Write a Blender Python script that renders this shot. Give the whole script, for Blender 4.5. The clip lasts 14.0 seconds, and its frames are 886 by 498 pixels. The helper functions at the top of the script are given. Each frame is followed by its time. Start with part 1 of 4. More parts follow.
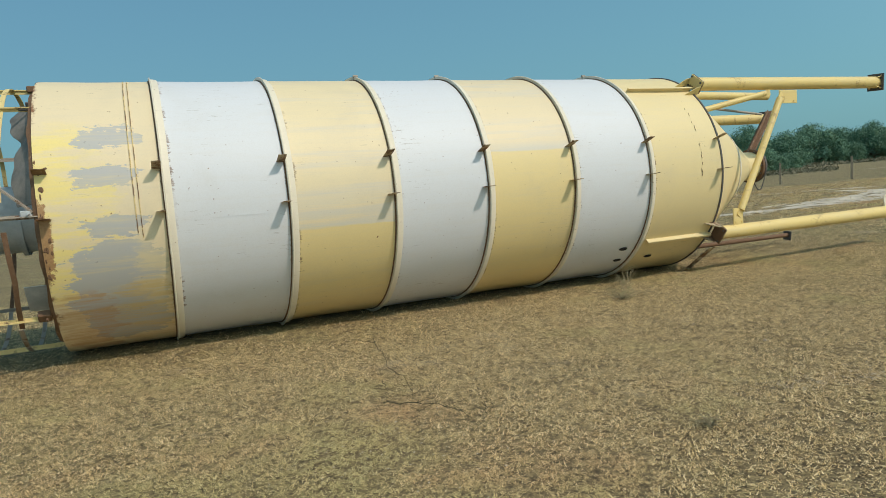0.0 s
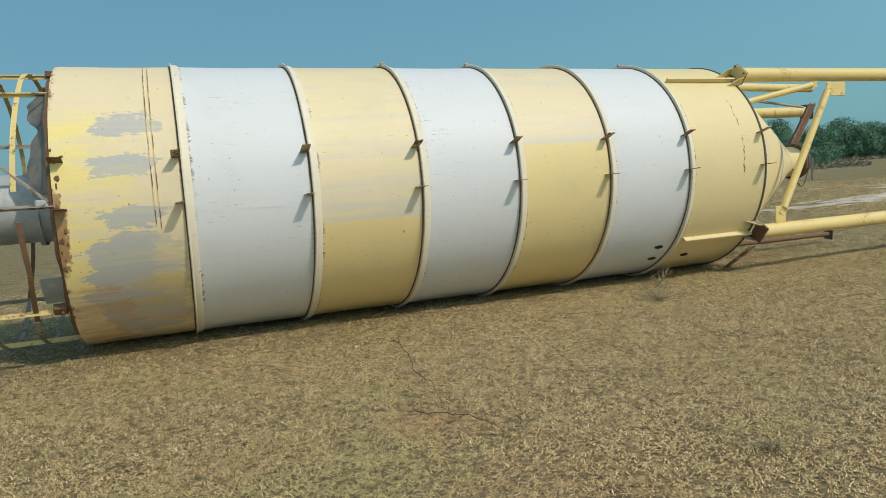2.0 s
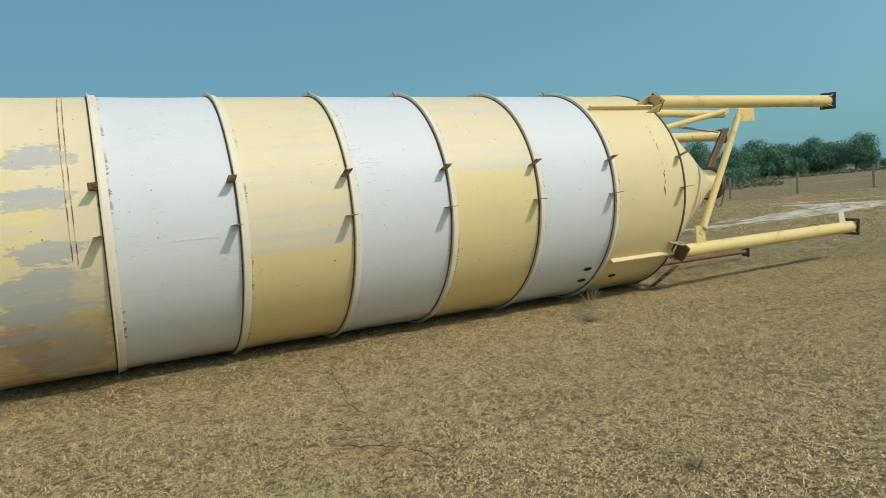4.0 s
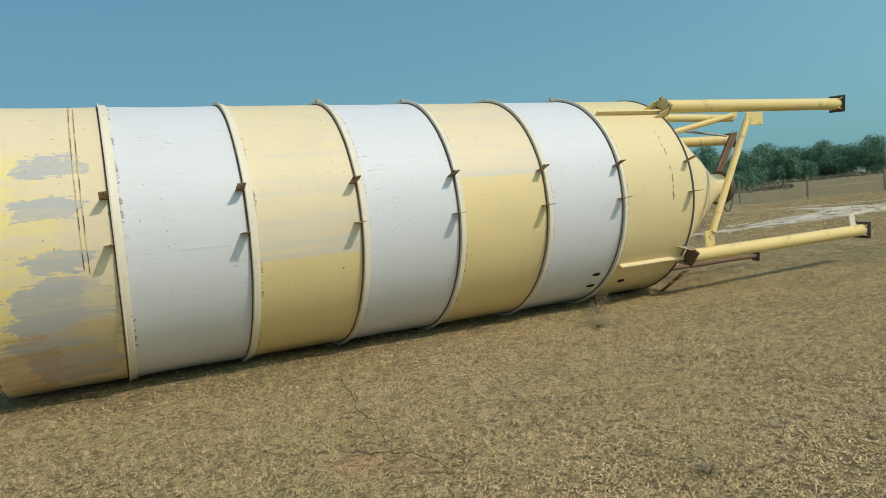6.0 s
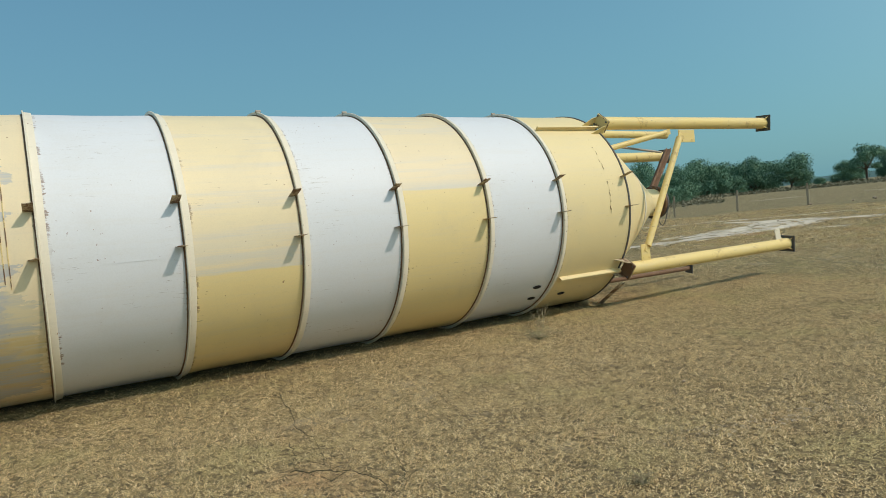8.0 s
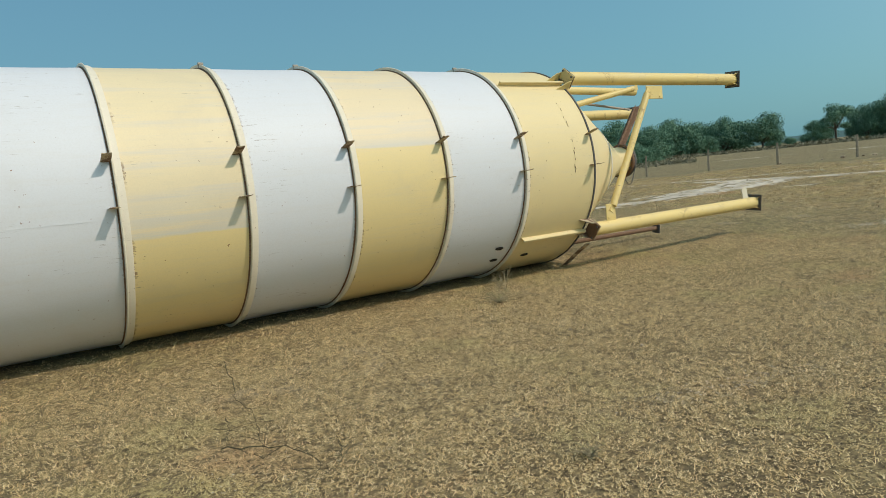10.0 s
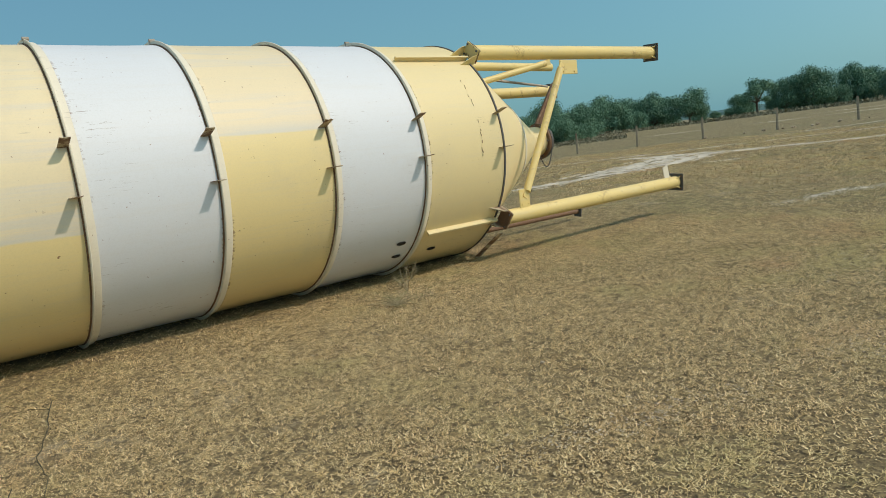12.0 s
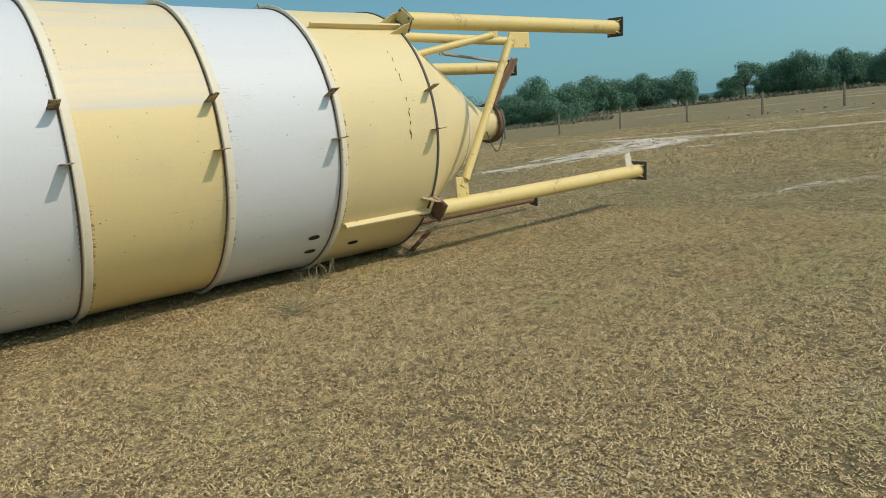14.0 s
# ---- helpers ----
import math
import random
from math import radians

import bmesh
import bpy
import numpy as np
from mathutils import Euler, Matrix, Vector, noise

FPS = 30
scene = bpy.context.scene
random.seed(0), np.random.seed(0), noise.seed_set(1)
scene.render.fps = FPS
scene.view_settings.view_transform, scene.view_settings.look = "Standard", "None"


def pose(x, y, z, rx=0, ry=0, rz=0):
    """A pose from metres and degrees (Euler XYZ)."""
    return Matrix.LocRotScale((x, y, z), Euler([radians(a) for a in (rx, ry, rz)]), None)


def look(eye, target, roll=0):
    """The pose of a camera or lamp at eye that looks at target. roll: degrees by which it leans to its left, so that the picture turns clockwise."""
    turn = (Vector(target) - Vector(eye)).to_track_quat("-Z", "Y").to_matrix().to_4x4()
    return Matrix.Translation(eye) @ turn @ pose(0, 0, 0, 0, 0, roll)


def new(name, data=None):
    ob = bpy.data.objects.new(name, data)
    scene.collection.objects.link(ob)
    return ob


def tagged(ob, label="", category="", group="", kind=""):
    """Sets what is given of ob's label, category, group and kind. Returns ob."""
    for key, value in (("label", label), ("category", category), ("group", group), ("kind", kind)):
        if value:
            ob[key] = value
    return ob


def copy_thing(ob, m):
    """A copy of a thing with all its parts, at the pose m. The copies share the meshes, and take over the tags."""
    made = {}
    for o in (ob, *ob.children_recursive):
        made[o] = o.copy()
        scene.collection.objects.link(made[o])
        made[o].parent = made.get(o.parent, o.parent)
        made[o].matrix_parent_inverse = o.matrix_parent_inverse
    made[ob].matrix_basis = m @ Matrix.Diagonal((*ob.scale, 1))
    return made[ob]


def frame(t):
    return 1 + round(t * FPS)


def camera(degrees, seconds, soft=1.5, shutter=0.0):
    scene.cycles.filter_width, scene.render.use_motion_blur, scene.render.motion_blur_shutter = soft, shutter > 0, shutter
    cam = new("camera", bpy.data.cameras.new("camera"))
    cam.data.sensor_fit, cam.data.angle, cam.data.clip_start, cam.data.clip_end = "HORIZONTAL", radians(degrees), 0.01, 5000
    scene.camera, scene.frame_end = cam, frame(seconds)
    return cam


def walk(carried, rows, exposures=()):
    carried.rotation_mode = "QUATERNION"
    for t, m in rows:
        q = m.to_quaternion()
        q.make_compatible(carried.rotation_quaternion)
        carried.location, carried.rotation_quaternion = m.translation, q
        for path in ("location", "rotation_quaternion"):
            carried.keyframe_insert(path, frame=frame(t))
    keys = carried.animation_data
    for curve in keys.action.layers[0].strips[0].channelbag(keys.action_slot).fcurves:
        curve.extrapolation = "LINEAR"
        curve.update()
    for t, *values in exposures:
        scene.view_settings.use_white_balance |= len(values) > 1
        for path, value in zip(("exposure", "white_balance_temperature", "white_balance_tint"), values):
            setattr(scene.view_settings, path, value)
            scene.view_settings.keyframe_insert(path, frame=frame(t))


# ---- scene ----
cam = camera(66.79, 14.0, soft=0.35)
ROWS = [
    (0.0, (-6.299, -8.883, 1.509), (-4.719, -5.223, 1.184), -5.15),
    (0.5, (-6.198, -8.678, 1.576), (-4.856, -4.913, 1.409), -5.44),
    (1.0, (-6.171, -8.583, 1.584), (-4.620, -4.903, 1.352), -4.70),
    (1.5, (-6.220, -8.545, 1.573), (-4.657, -4.876, 1.266), -4.42),
    (2.0, (-6.241, -8.535, 1.552), (-4.780, -4.830, 1.180), -4.41),
    (2.5, (-6.214, -8.530, 1.582), (-4.647, -4.871, 1.189), -6.41),
    (3.0, (-6.186, -8.560, 1.578), (-4.432, -4.976, 1.300), -6.20),
    (3.2, (-6.190, -8.557, 1.577), (-4.410, -4.987, 1.284), -5.99),
    (5.3, (-6.194, -8.555, 1.577), (-4.369, -5.000, 1.389), -4.83),
    (5.5, (-6.197, -8.561, 1.581), (-4.417, -4.985, 1.373), -5.10),
    (6.0, (-6.195, -8.565, 1.580), (-4.418, -4.988, 1.363), -5.89),
    (6.5, (-6.193, -8.567, 1.581), (-4.435, -4.979, 1.405), -6.54),
    (7.0, (-6.192, -8.555, 1.578), (-4.494, -4.940, 1.360), -6.45),
    (7.5, (-6.176, -8.555, 1.583), (-4.361, -4.996, 1.403), -6.07),
    (8.0, (-6.170, -8.571, 1.593), (-4.095, -5.155, 1.414), -5.66),
    (8.2, (-6.170, -8.551, 1.588), (-4.005, -5.191, 1.419), -5.40),
    (10.3, (-5.714, -8.355, 1.551), (-3.525, -5.049, 1.023), -5.95),
    (10.5, (-5.637, -8.284, 1.553), (-3.355, -5.053, 0.962), -5.36),
    (11.0, (-5.418, -8.081, 1.572), (-2.793, -5.093, 1.155), -5.28),
    (11.5, (-5.146, -8.016, 1.552), (-2.872, -4.738, 1.256), -6.99),
    (12.0, (-4.840, -7.963, 1.568), (-2.408, -4.840, 0.992), -7.32),
    (12.5, (-4.574, -7.855, 1.568), (-1.658, -5.185, 0.963), -5.22),
    (12.8, (-4.388, -7.756, 1.558), (-1.374, -5.170, 1.074), -5.90),
    (13.0, (-4.308, -7.727, 1.569), (-1.452, -4.977, 1.038), -7.97),
    (13.5, (-3.964, -7.741, 1.576), (-1.829, -4.372, 1.266), -6.13),
    (14.0, (-3.615, -7.632, 1.539), (-1.149, -4.565, 0.823), -6.08),
]
# the film camera brightens and warms its picture for a moment near the end
EXPOSURES = [(0.0, 0.27, 6550, 11), (12.0, 0.28, 6600, 12), (13.0, 0.39, 6750, 14), (13.5, 0.36, 6700, 14), (14.0, 0.28, 6600, 12)]
walk(cam, [(t, look(eye, target, roll)) for t, eye, target, roll in ROWS], EXPOSURES)

# ---------------------------------------------------------------- light
SUN_FROM = Vector((0.145, -0.235, 0.288)).normalized()
world = bpy.data.worlds.new("world")
scene.world = world
world.use_nodes = True
wn = world.node_tree
sky = wn.nodes.new("ShaderNodeTexSky")
sky.sky_type = "NISHITA"
sky.sun_disc = False
sky.sun_elevation = math.asin(SUN_FROM.z)
sky.sun_rotation = math.atan2(SUN_FROM.x, SUN_FROM.y)
sky.air_density = 1.0
sky.dust_density = 1.8
sky.ozone_density = 4.0
wn.nodes["Background"].inputs["Strength"].default_value = 0.102
cast = wn.nodes.new("ShaderNodeMix")
cast.data_type, cast.blend_type = "RGBA", "MULTIPLY"
cast.inputs[0].default_value = 1.0
cast.inputs[7].default_value = (0.74, 1.03, 0.98, 1)
wn.links.new(sky.outputs["Color"], cast.inputs[6])
# a dry-season haze, thickest at the horizon and brighter towards the sun


def world_math(op, a, b):
    n = wn.nodes.new("ShaderNodeMath")
    n.operation = op
    for socket, value in zip(n.inputs, (a, b)):
        if isinstance(value, bpy.types.NodeSocket):
            wn.links.new(value, socket)
        else:
            socket.default_value = value
    return n.outputs[0]


sky_co = wn.nodes.new("ShaderNodeTexCoord").outputs["Generated"]
split = wn.nodes.new("ShaderNodeSeparateXYZ")
wn.links.new(sky_co, split.inputs[0])
toward = wn.nodes.new("ShaderNodeVectorMath")
toward.operation = "DOT_PRODUCT"
wn.links.new(sky_co, toward.inputs[0])
toward.inputs[1].default_value = SUN_FROM
near_sun = toward.outputs["Value"]
glow = world_math("ADD", world_math("MULTIPLY", near_sun, 0.46), 0.96)
aureole = world_math("POWER", world_math("MAXIMUM", near_sun, 0.0), 2.0)
thick = wn.nodes.new("ShaderNodeMapRange")
thick.interpolation_type = "SMOOTHSTEP"
wn.links.new(split.outputs["Z"], thick.inputs["Value"])
thick.inputs["From Min"].default_value, thick.inputs["From Max"].default_value = -0.05, 0.55
thick.inputs["To Min"].default_value, thick.inputs["To Max"].default_value = 0.74, 0.28
tone = wn.nodes.new("ShaderNodeVectorMath")
tone.operation = "SCALE"
tone.inputs[0].default_value = (1.38, 3.30, 3.90)
wn.links.new(glow, tone.inputs["Scale"])
haze = wn.nodes.new("ShaderNodeMix")
haze.data_type = "RGBA"
wn.links.new(thick.outputs[0], haze.inputs[0])
wn.links.new(cast.outputs[2], haze.inputs[6])
warm = wn.nodes.new("ShaderNodeVectorMath")
warm.operation = "MULTIPLY_ADD"
wn.links.new(aureole, warm.inputs[0])
warm.inputs[1].default_value = (7.6, 6.0, 4.0)
wn.links.new(tone.outputs[0], warm.inputs[2])
wn.links.new(warm.outputs[0], haze.inputs[7])
wn.links.new(haze.outputs[2], wn.nodes["Background"].inputs["Color"])

sun = new("sun", bpy.data.lights.new("sun", "SUN"))
sun.data.energy = 1.90
sun.data.angle = radians(0.6)
sun.data.color = (1.0, 0.88, 0.77)
sun.matrix_world = look(SUN_FROM * 50, (0, 0, 0))
scene.view_settings.exposure = 0.27


# ---------------------------------------------------------------- materials
class Mat:
    """A small node-graph writer."""

    def __init__(self, name, roughness=0.6, metallic=0.0):
        self.mat = bpy.data.materials.new(name)
        self.mat.use_nodes = True
        self.t = self.mat.node_tree
        self.bsdf = self.t.nodes["Principled BSDF"]
        self.bsdf.inputs["Roughness"].default_value = roughness
        self.bsdf.inputs["Metallic"].default_value = metallic
        self.co = self.t.nodes.new("ShaderNodeTexCoord").outputs["Object"]

    def put(self, socket, value):
        if isinstance(value, bpy.types.NodeSocket):
            self.t.links.new(value, socket)
        elif isinstance(value, (int, float)):
            socket.default_value = value if socket.type == "VALUE" else ((value,) * 3 + (1,))[: len(socket.default_value)]
        else:
            value = tuple(value)
            socket.default_value = value + (1,) if len(socket.default_value) == 4 and len(value) == 3 else value

    def math(self, op, a, b=0.0, clamp=False):
        n = self.t.nodes.new("ShaderNodeMath")
        n.operation, n.use_clamp = op, clamp
        self.put(n.inputs[0], a), self.put(n.inputs[1], b)
        return n.outputs[0]

    def scaled(self, scale, turn=(0, 0, 0), co=None):
        n = self.t.nodes.new("ShaderNodeMapping")
        self.put(n.inputs["Vector"], co or self.co)
        n.inputs["Scale"].default_value = scale
        n.inputs["Rotation"].default_value = turn
        return n.outputs[0]

    def noise(self, scale, detail=4.0, rough=0.6, co=None, warp=0.0, color=False):
        n = self.t.nodes.new("ShaderNodeTexNoise")
        self.put(n.inputs["Vector"], co or self.co)
        n.inputs["Scale"].default_value, n.inputs["Detail"].default_value = scale, detail
        n.inputs["Roughness"].default_value, n.inputs["Distortion"].default_value = rough, warp
        return n.outputs["Color" if color else "Fac"]

    def voronoi(self, scale, co=None, feature="F1"):
        n = self.t.nodes.new("ShaderNodeTexVoronoi")
        n.feature = feature
        self.put(n.inputs["Vector"], co or self.co)
        n.inputs["Scale"].default_value = scale
        return n.outputs["Distance"]

    def step(self, value, lo, hi):
        n = self.t.nodes.new("ShaderNodeMapRange")
        n.interpolation_type = "SMOOTHSTEP"
        self.put(n.inputs["Value"], value)
        n.inputs["From Min"].default_value, n.inputs["From Max"].default_value = lo, hi
        return n.outputs[0]

    def mix(self, fac, a, b, blend="MIX"):
        n = self.t.nodes.new("ShaderNodeMix")
        n.data_type, n.blend_type = "RGBA", blend
        self.put(n.inputs[0], fac), self.put(n.inputs[6], a), self.put(n.inputs[7], b)
        return n.outputs[2]

    def xyz(self, co=None):
        n = self.t.nodes.new("ShaderNodeSeparateXYZ")
        self.put(n.inputs[0], co or self.co)
        return n.outputs

    def random(self):
        return self.t.nodes.new("ShaderNodeObjectInfo").outputs["Random"]

    def island(self):
        return self.t.nodes.new("ShaderNodeNewGeometry").outputs["Random Per Island"]

    def base(self, color, rough=None, bump=None, depth=0.01, strength=0.5):
        self.put(self.bsdf.inputs["Base Color"], color)
        if rough is not None:
            self.put(self.bsdf.inputs["Roughness"], rough)
        if bump is not None:
            n = self.t.nodes.new("ShaderNodeBump")
            n.inputs["Strength"].default_value, n.inputs["Distance"].default_value = strength, depth
            self.put(n.inputs["Height"], bump)
            self.t.links.new(n.outputs[0], self.bsdf.inputs["Normal"])
        return self.mat


YELLOW, PALE, WHITE = (0.80, 0.635, 0.30), (0.78, 0.645, 0.41), (0.685, 0.695, 0.705)
RUST, PRIMER = (0.20, 0.075, 0.03), (0.45, 0.45, 0.44)


def weathered(m, color, rust=0.5, streak=0.25, edges=False):
    """Chalky old paint: streaks along the strake, dirt runs, scratches and rust specks."""
    along = m.noise(3.0, 6, 0.7, co=m.scaled((0.35, 1.0, 5.0)))
    color = m.mix(m.math("MULTIPLY", m.step(along, 0.45, 0.75), streak), color, (0.62, 0.55, 0.43))
    blot = m.noise(1.1, 5, 0.6, warp=0.4)
    color = m.mix(m.math("MULTIPLY", m.step(blot, 0.5, 0.8), 0.22), color, (0.50, 0.44, 0.34))
    fine = m.noise(60.0, 3, 0.7)
    color = m.mix(m.math("MULTIPLY", m.step(fine, 0.4, 0.7), 0.07), color, (0.35, 0.30, 0.22))
    scratch = m.noise(9.0, 5, 0.75, co=m.scaled((0.5, 2.0, 9.0)))
    color = m.mix(m.math("MULTIPLY", m.math("MULTIPLY", m.step(scratch, 0.615, 0.650), m.step(m.noise(1.3, 3, 0.6), 0.53, 0.66)), rust), color, (0.22, 0.17, 0.12))
    speck = m.math("MULTIPLY", m.step(m.noise(26.0, 2, 0.5), 0.725, 0.75), m.step(m.noise(2.0, 2), 0.40, 0.62))
    color = m.mix(m.math("MULTIPLY", speck, 0.9), color, RUST)
    if edges:
        # chipped paint and rust bleeding along the ring flanges
        x, near = m.xyz()[0], 0.0
        chip = m.noise(22.0, 5, 0.8, co=m.scaled((0.5, 1, 1.6)))
        for ring_x in (-6.14, -4.897, -3.678, -2.455, -1.185, 0.060):
            off = m.math("ABSOLUTE", m.math("SUBTRACT", x, ring_x + 0.088))
            near = m.math("MAXIMUM", near, m.step(off, 0.06, 0.0))
            off = m.math("ABSOLUTE", m.math("SUBTRACT", x, ring_x - 0.012))
            near = m.math("MAXIMUM", near, m.step(off, 0.03, 0.0))
        worn = m.math("MULTIPLY", m.step(m.math("ADD", m.math("MULTIPLY", near, 0.26), m.math("MULTIPLY", chip, 0.9)), 0.68, 0.73), m.step(m.noise(1.9, 3, 0.6), 0.46, 0.60))
        color = m.mix(m.math("MULTIPLY", worn, 0.8), color, m.mix(chip, (0.30, 0.20, 0.12), (0.14, 0.07, 0.04)))
    return color, m.math("ADD", m.math("MULTIPLY", blot, 0.05), m.math("MULTIPLY", fine, 0.03))


def paint(name, color, rust=0.5, streak=0.25, rough=0.55, edges=False):
    m = Mat(name, rough)
    c, b = weathered(m, color, rust, streak, edges)
    return m.base(c, bump=b, depth=0.02, strength=0.35)


def blob(m, co, x, z, a, b):
    """1 at the middle of an oval on the side of the shell, 0 at its edge."""
    p = m.xyz(co)
    dx = m.math("POWER", m.math("ABSOLUTE", m.math("DIVIDE", m.math("SUBTRACT", p[0], x), a)), 2.5)
    dz = m.math("POWER", m.math("ABSOLUTE", m.math("DIVIDE", m.math("SUBTRACT", p[2], z), b)), 2.5)
    return m.math("SUBTRACT", 1.0, m.math("ADD", dx, dz))


ZC, R, TILT = 1.546, 1.533, 0.56


def patchy_paint():
    """The end strake: bright yellow with grey primer laid bare in big ragged patches, orange stains low down."""
    m = Mat("yellow paint flaked to grey primer", 0.6)
    w = m.t.nodes.new("ShaderNodeVectorMath")
    w.operation = "MULTIPLY_ADD"
    m.put(w.inputs[0], m.noise(3.2, 7, 0.68, co=m.scaled((0.8, 1, 2.2)), color=True))
    w.inputs[1].default_value, w.inputs[2].default_value = (0.95, 0, 0.38), (-0.475, 0, -0.19)
    add = m.t.nodes.new("ShaderNodeVectorMath")
    m.put(add.inputs[0], m.co), m.put(add.inputs[1], w.outputs[0])
    co = add.outputs[0]
    spots = ((-6.62, ZC + 0.76, 0.29, 0.12), (-6.66, ZC + 0.35, 0.33, 0.115), (-6.60, ZC - 0.11, 0.29, 0.12),
             (-6.62, ZC - 0.80, 0.46, 0.55))
    cover = 0.0
    for spot in spots:
        cover = m.math("MAXIMUM", cover, blob(m, co, *spot))
    grey = m.step(cover, 0.02, 0.10)
    c, b = weathered(m, m.mix(m.math("MULTIPLY", m.step(blob(m, co, -7.0, ZC + 0.0, 0.52, 1.0), 0.0, 0.55), m.step(m.noise(1.9, 6, 0.7, co=m.scaled((0.5, 1, 3.0))), 0.34, 0.56)), PALE, (0.85, 0.69, 0.25)), 0.6, 0.25, True)
    smear = m.noise(2.5, 6, 0.7, co=m.scaled((0.35, 1, 6.0)))
    primer = m.mix(m.step(smear, 0.46, 0.68), PRIMER, (0.58, 0.52, 0.38))
    # a thin wash of yellow left over the big lower patch on its inner side
    wash = m.math("MULTIPLY", m.step(blob(m, co, -6.22, ZC - 0.62, 0.30, 0.50), 0.0, 0.7), m.step(smear, 0.30, 0.56))
    primer = m.mix(m.math("MULTIPLY", wash, 0.75), primer, (0.72, 0.60, 0.34))
    c = m.mix(m.math("MULTIPLY", grey, 0.92), c, primer)
    low = m.math("MULTIPLY", m.step(blob(m, co, -7.02, ZC - 1.12, 0.34, 0.42), 0.0, 0.5), m.step(smear, 0.35, 0.60))
    c = m.mix(m.math("MULTIPLY", low, 0.6), c, (0.50, 0.25, 0.08))
    low2 = m.math("MULTIPLY", m.step(blob(m, co, -6.35, ZC - 1.05, 0.40, 0.45), 0.0, 0.6), m.step(smear, 0.40, 0.62))
    c = m.mix(m.math("MULTIPLY", low2, 0.55), c, (0.60, 0.41, 0.13))
    x = m.xyz()[0]
    edge = m.math("MULTIPLY", m.step(m.math("ADD", x, m.math("MULTIPLY", m.noise(9, 5, 0.7), 0.30)), -7.075, -7.125), m.step(m.noise(2.3, 3), 0.47, 0.56))
    c = m.mix(edge, c, m.mix(m.noise(30, 3), (0.12, 0.05, 0.025), (0.34, 0.15, 0.06)))
    torn = m.step(m.math("ADD", blob(m, m.co, -7.28, ZC - 0.22, 0.13, 0.46), m.math("MULTIPLY", m.math("SUBTRACT", m.noise(14, 6, 0.75), 0.5), 2.6)), 0.25, 0.40)
    c = m.mix(torn, c, m.mix(m.noise(40, 4, 0.7), (0.20, 0.09, 0.04), (0.58, 0.36, 0.16)))
    dark = m.step(m.noise(18.0, 4, 0.7), 0.66, 0.70)
    c = m.mix(m.math("MULTIPLY", m.math("MULTIPLY", dark, grey), 0.35), c, (0.16, 0.14, 0.12))
    return m.base(c, bump=m.math("SUBTRACT", b, m.math("MULTIPLY", grey, 0.03)), depth=0.03, strength=0.5)


def two_tone_paint(name, level, soft, upper, lower, ragged, rubbed):
    """Faded paint above, fresher yellow below a ragged line round the strake."""
    m = Mat(name, 0.55)
    z = m.xyz()[2]
    wob = m.math("MULTIPLY", m.math("SUBTRACT", m.noise(2.0, 6, 0.7, co=m.scaled((0.5, 1, 3.0))), 0.5), ragged)
    f = m.step(m.math("ADD", z, wob), ZC + level - soft, ZC + level + soft)
    band = m.noise(1.6, 5, 0.65, co=m.scaled((0.25, 1, 5.0)))
    high = m.mix(m.math("MULTIPLY", m.step(band, 0.48, 0.70), 0.75), upper, (0.66, 0.60, 0.50))
    # a rubbed, chalky stretch just above the line
    chalk = m.math("MULTIPLY", m.step(z, ZC + level + rubbed, ZC + level), m.step(m.noise(2.4, 6, 0.7, co=m.scaled((0.3, 1, 6.0), (0, 0.05, 0))), 0.34, 0.58))
    high = m.mix(m.math("MULTIPLY", chalk, 0.85), high, (0.66, 0.61, 0.50))
    c, b = weathered(m, m.mix(f, lower, high), 0.6, 0.2, True)
    return m.base(c, bump=b, depth=0.02, strength=0.35)


M_patch = patchy_paint()
M_white = paint("chalky white paint", WHITE, 0.7, 0.14, edges=True)
M_yel_a = two_tone_paint("faded yellow paint, streaked", -0.33, 0.016, (0.79, 0.655, 0.40), YELLOW, 0.12, 0.60)
M_yel_b = two_tone_paint("yellow paint with a repainted field", 0.40, 0.012, PALE, YELLOW, 0.05, 0.16)
M_yel_c = paint("pale yellow paint", (0.78, 0.63, 0.325), 0.5, 0.15, edges=True)
M_band = paint("cream paint on ring flange", (0.75, 0.68, 0.535), 0.8, 0.3)


def worn_tube():
    """Yellow tube paint with brown scuffs and rust showing through."""
    m = Mat("yellow paint on tube, scuffed", 0.5)
    c, b = weathered(m, (0.78, 0.59, 0.22), 0.8, 0.25)
    scuff = m.math("MULTIPLY", m.step(m.noise(3.4, 6, 0.7), 0.56, 0.66), m.step(m.noise(24, 5, 0.75), 0.42, 0.60))
    c = m.mix(m.math("MULTIPLY", scuff, 0.75), c, (0.34, 0.20, 0.08))
    return m.base(c, bump=b, depth=0.02, strength=0.35)


M_leg = worn_tube()


def rusty(name, paint_color, amount):
    m = Mat(name, 0.75)
    n = m.noise(7.0, 7, 0.75)
    r = m.mix(m.noise(35, 4, 0.7), (0.085, 0.048, 0.028), (0.26, 0.14, 0.07))
    c = m.mix(m.step(n, amount - 0.05, amount + 0.05), r, paint_color)
    return m.base(c, bump=n, depth=0.02, strength=0.6)


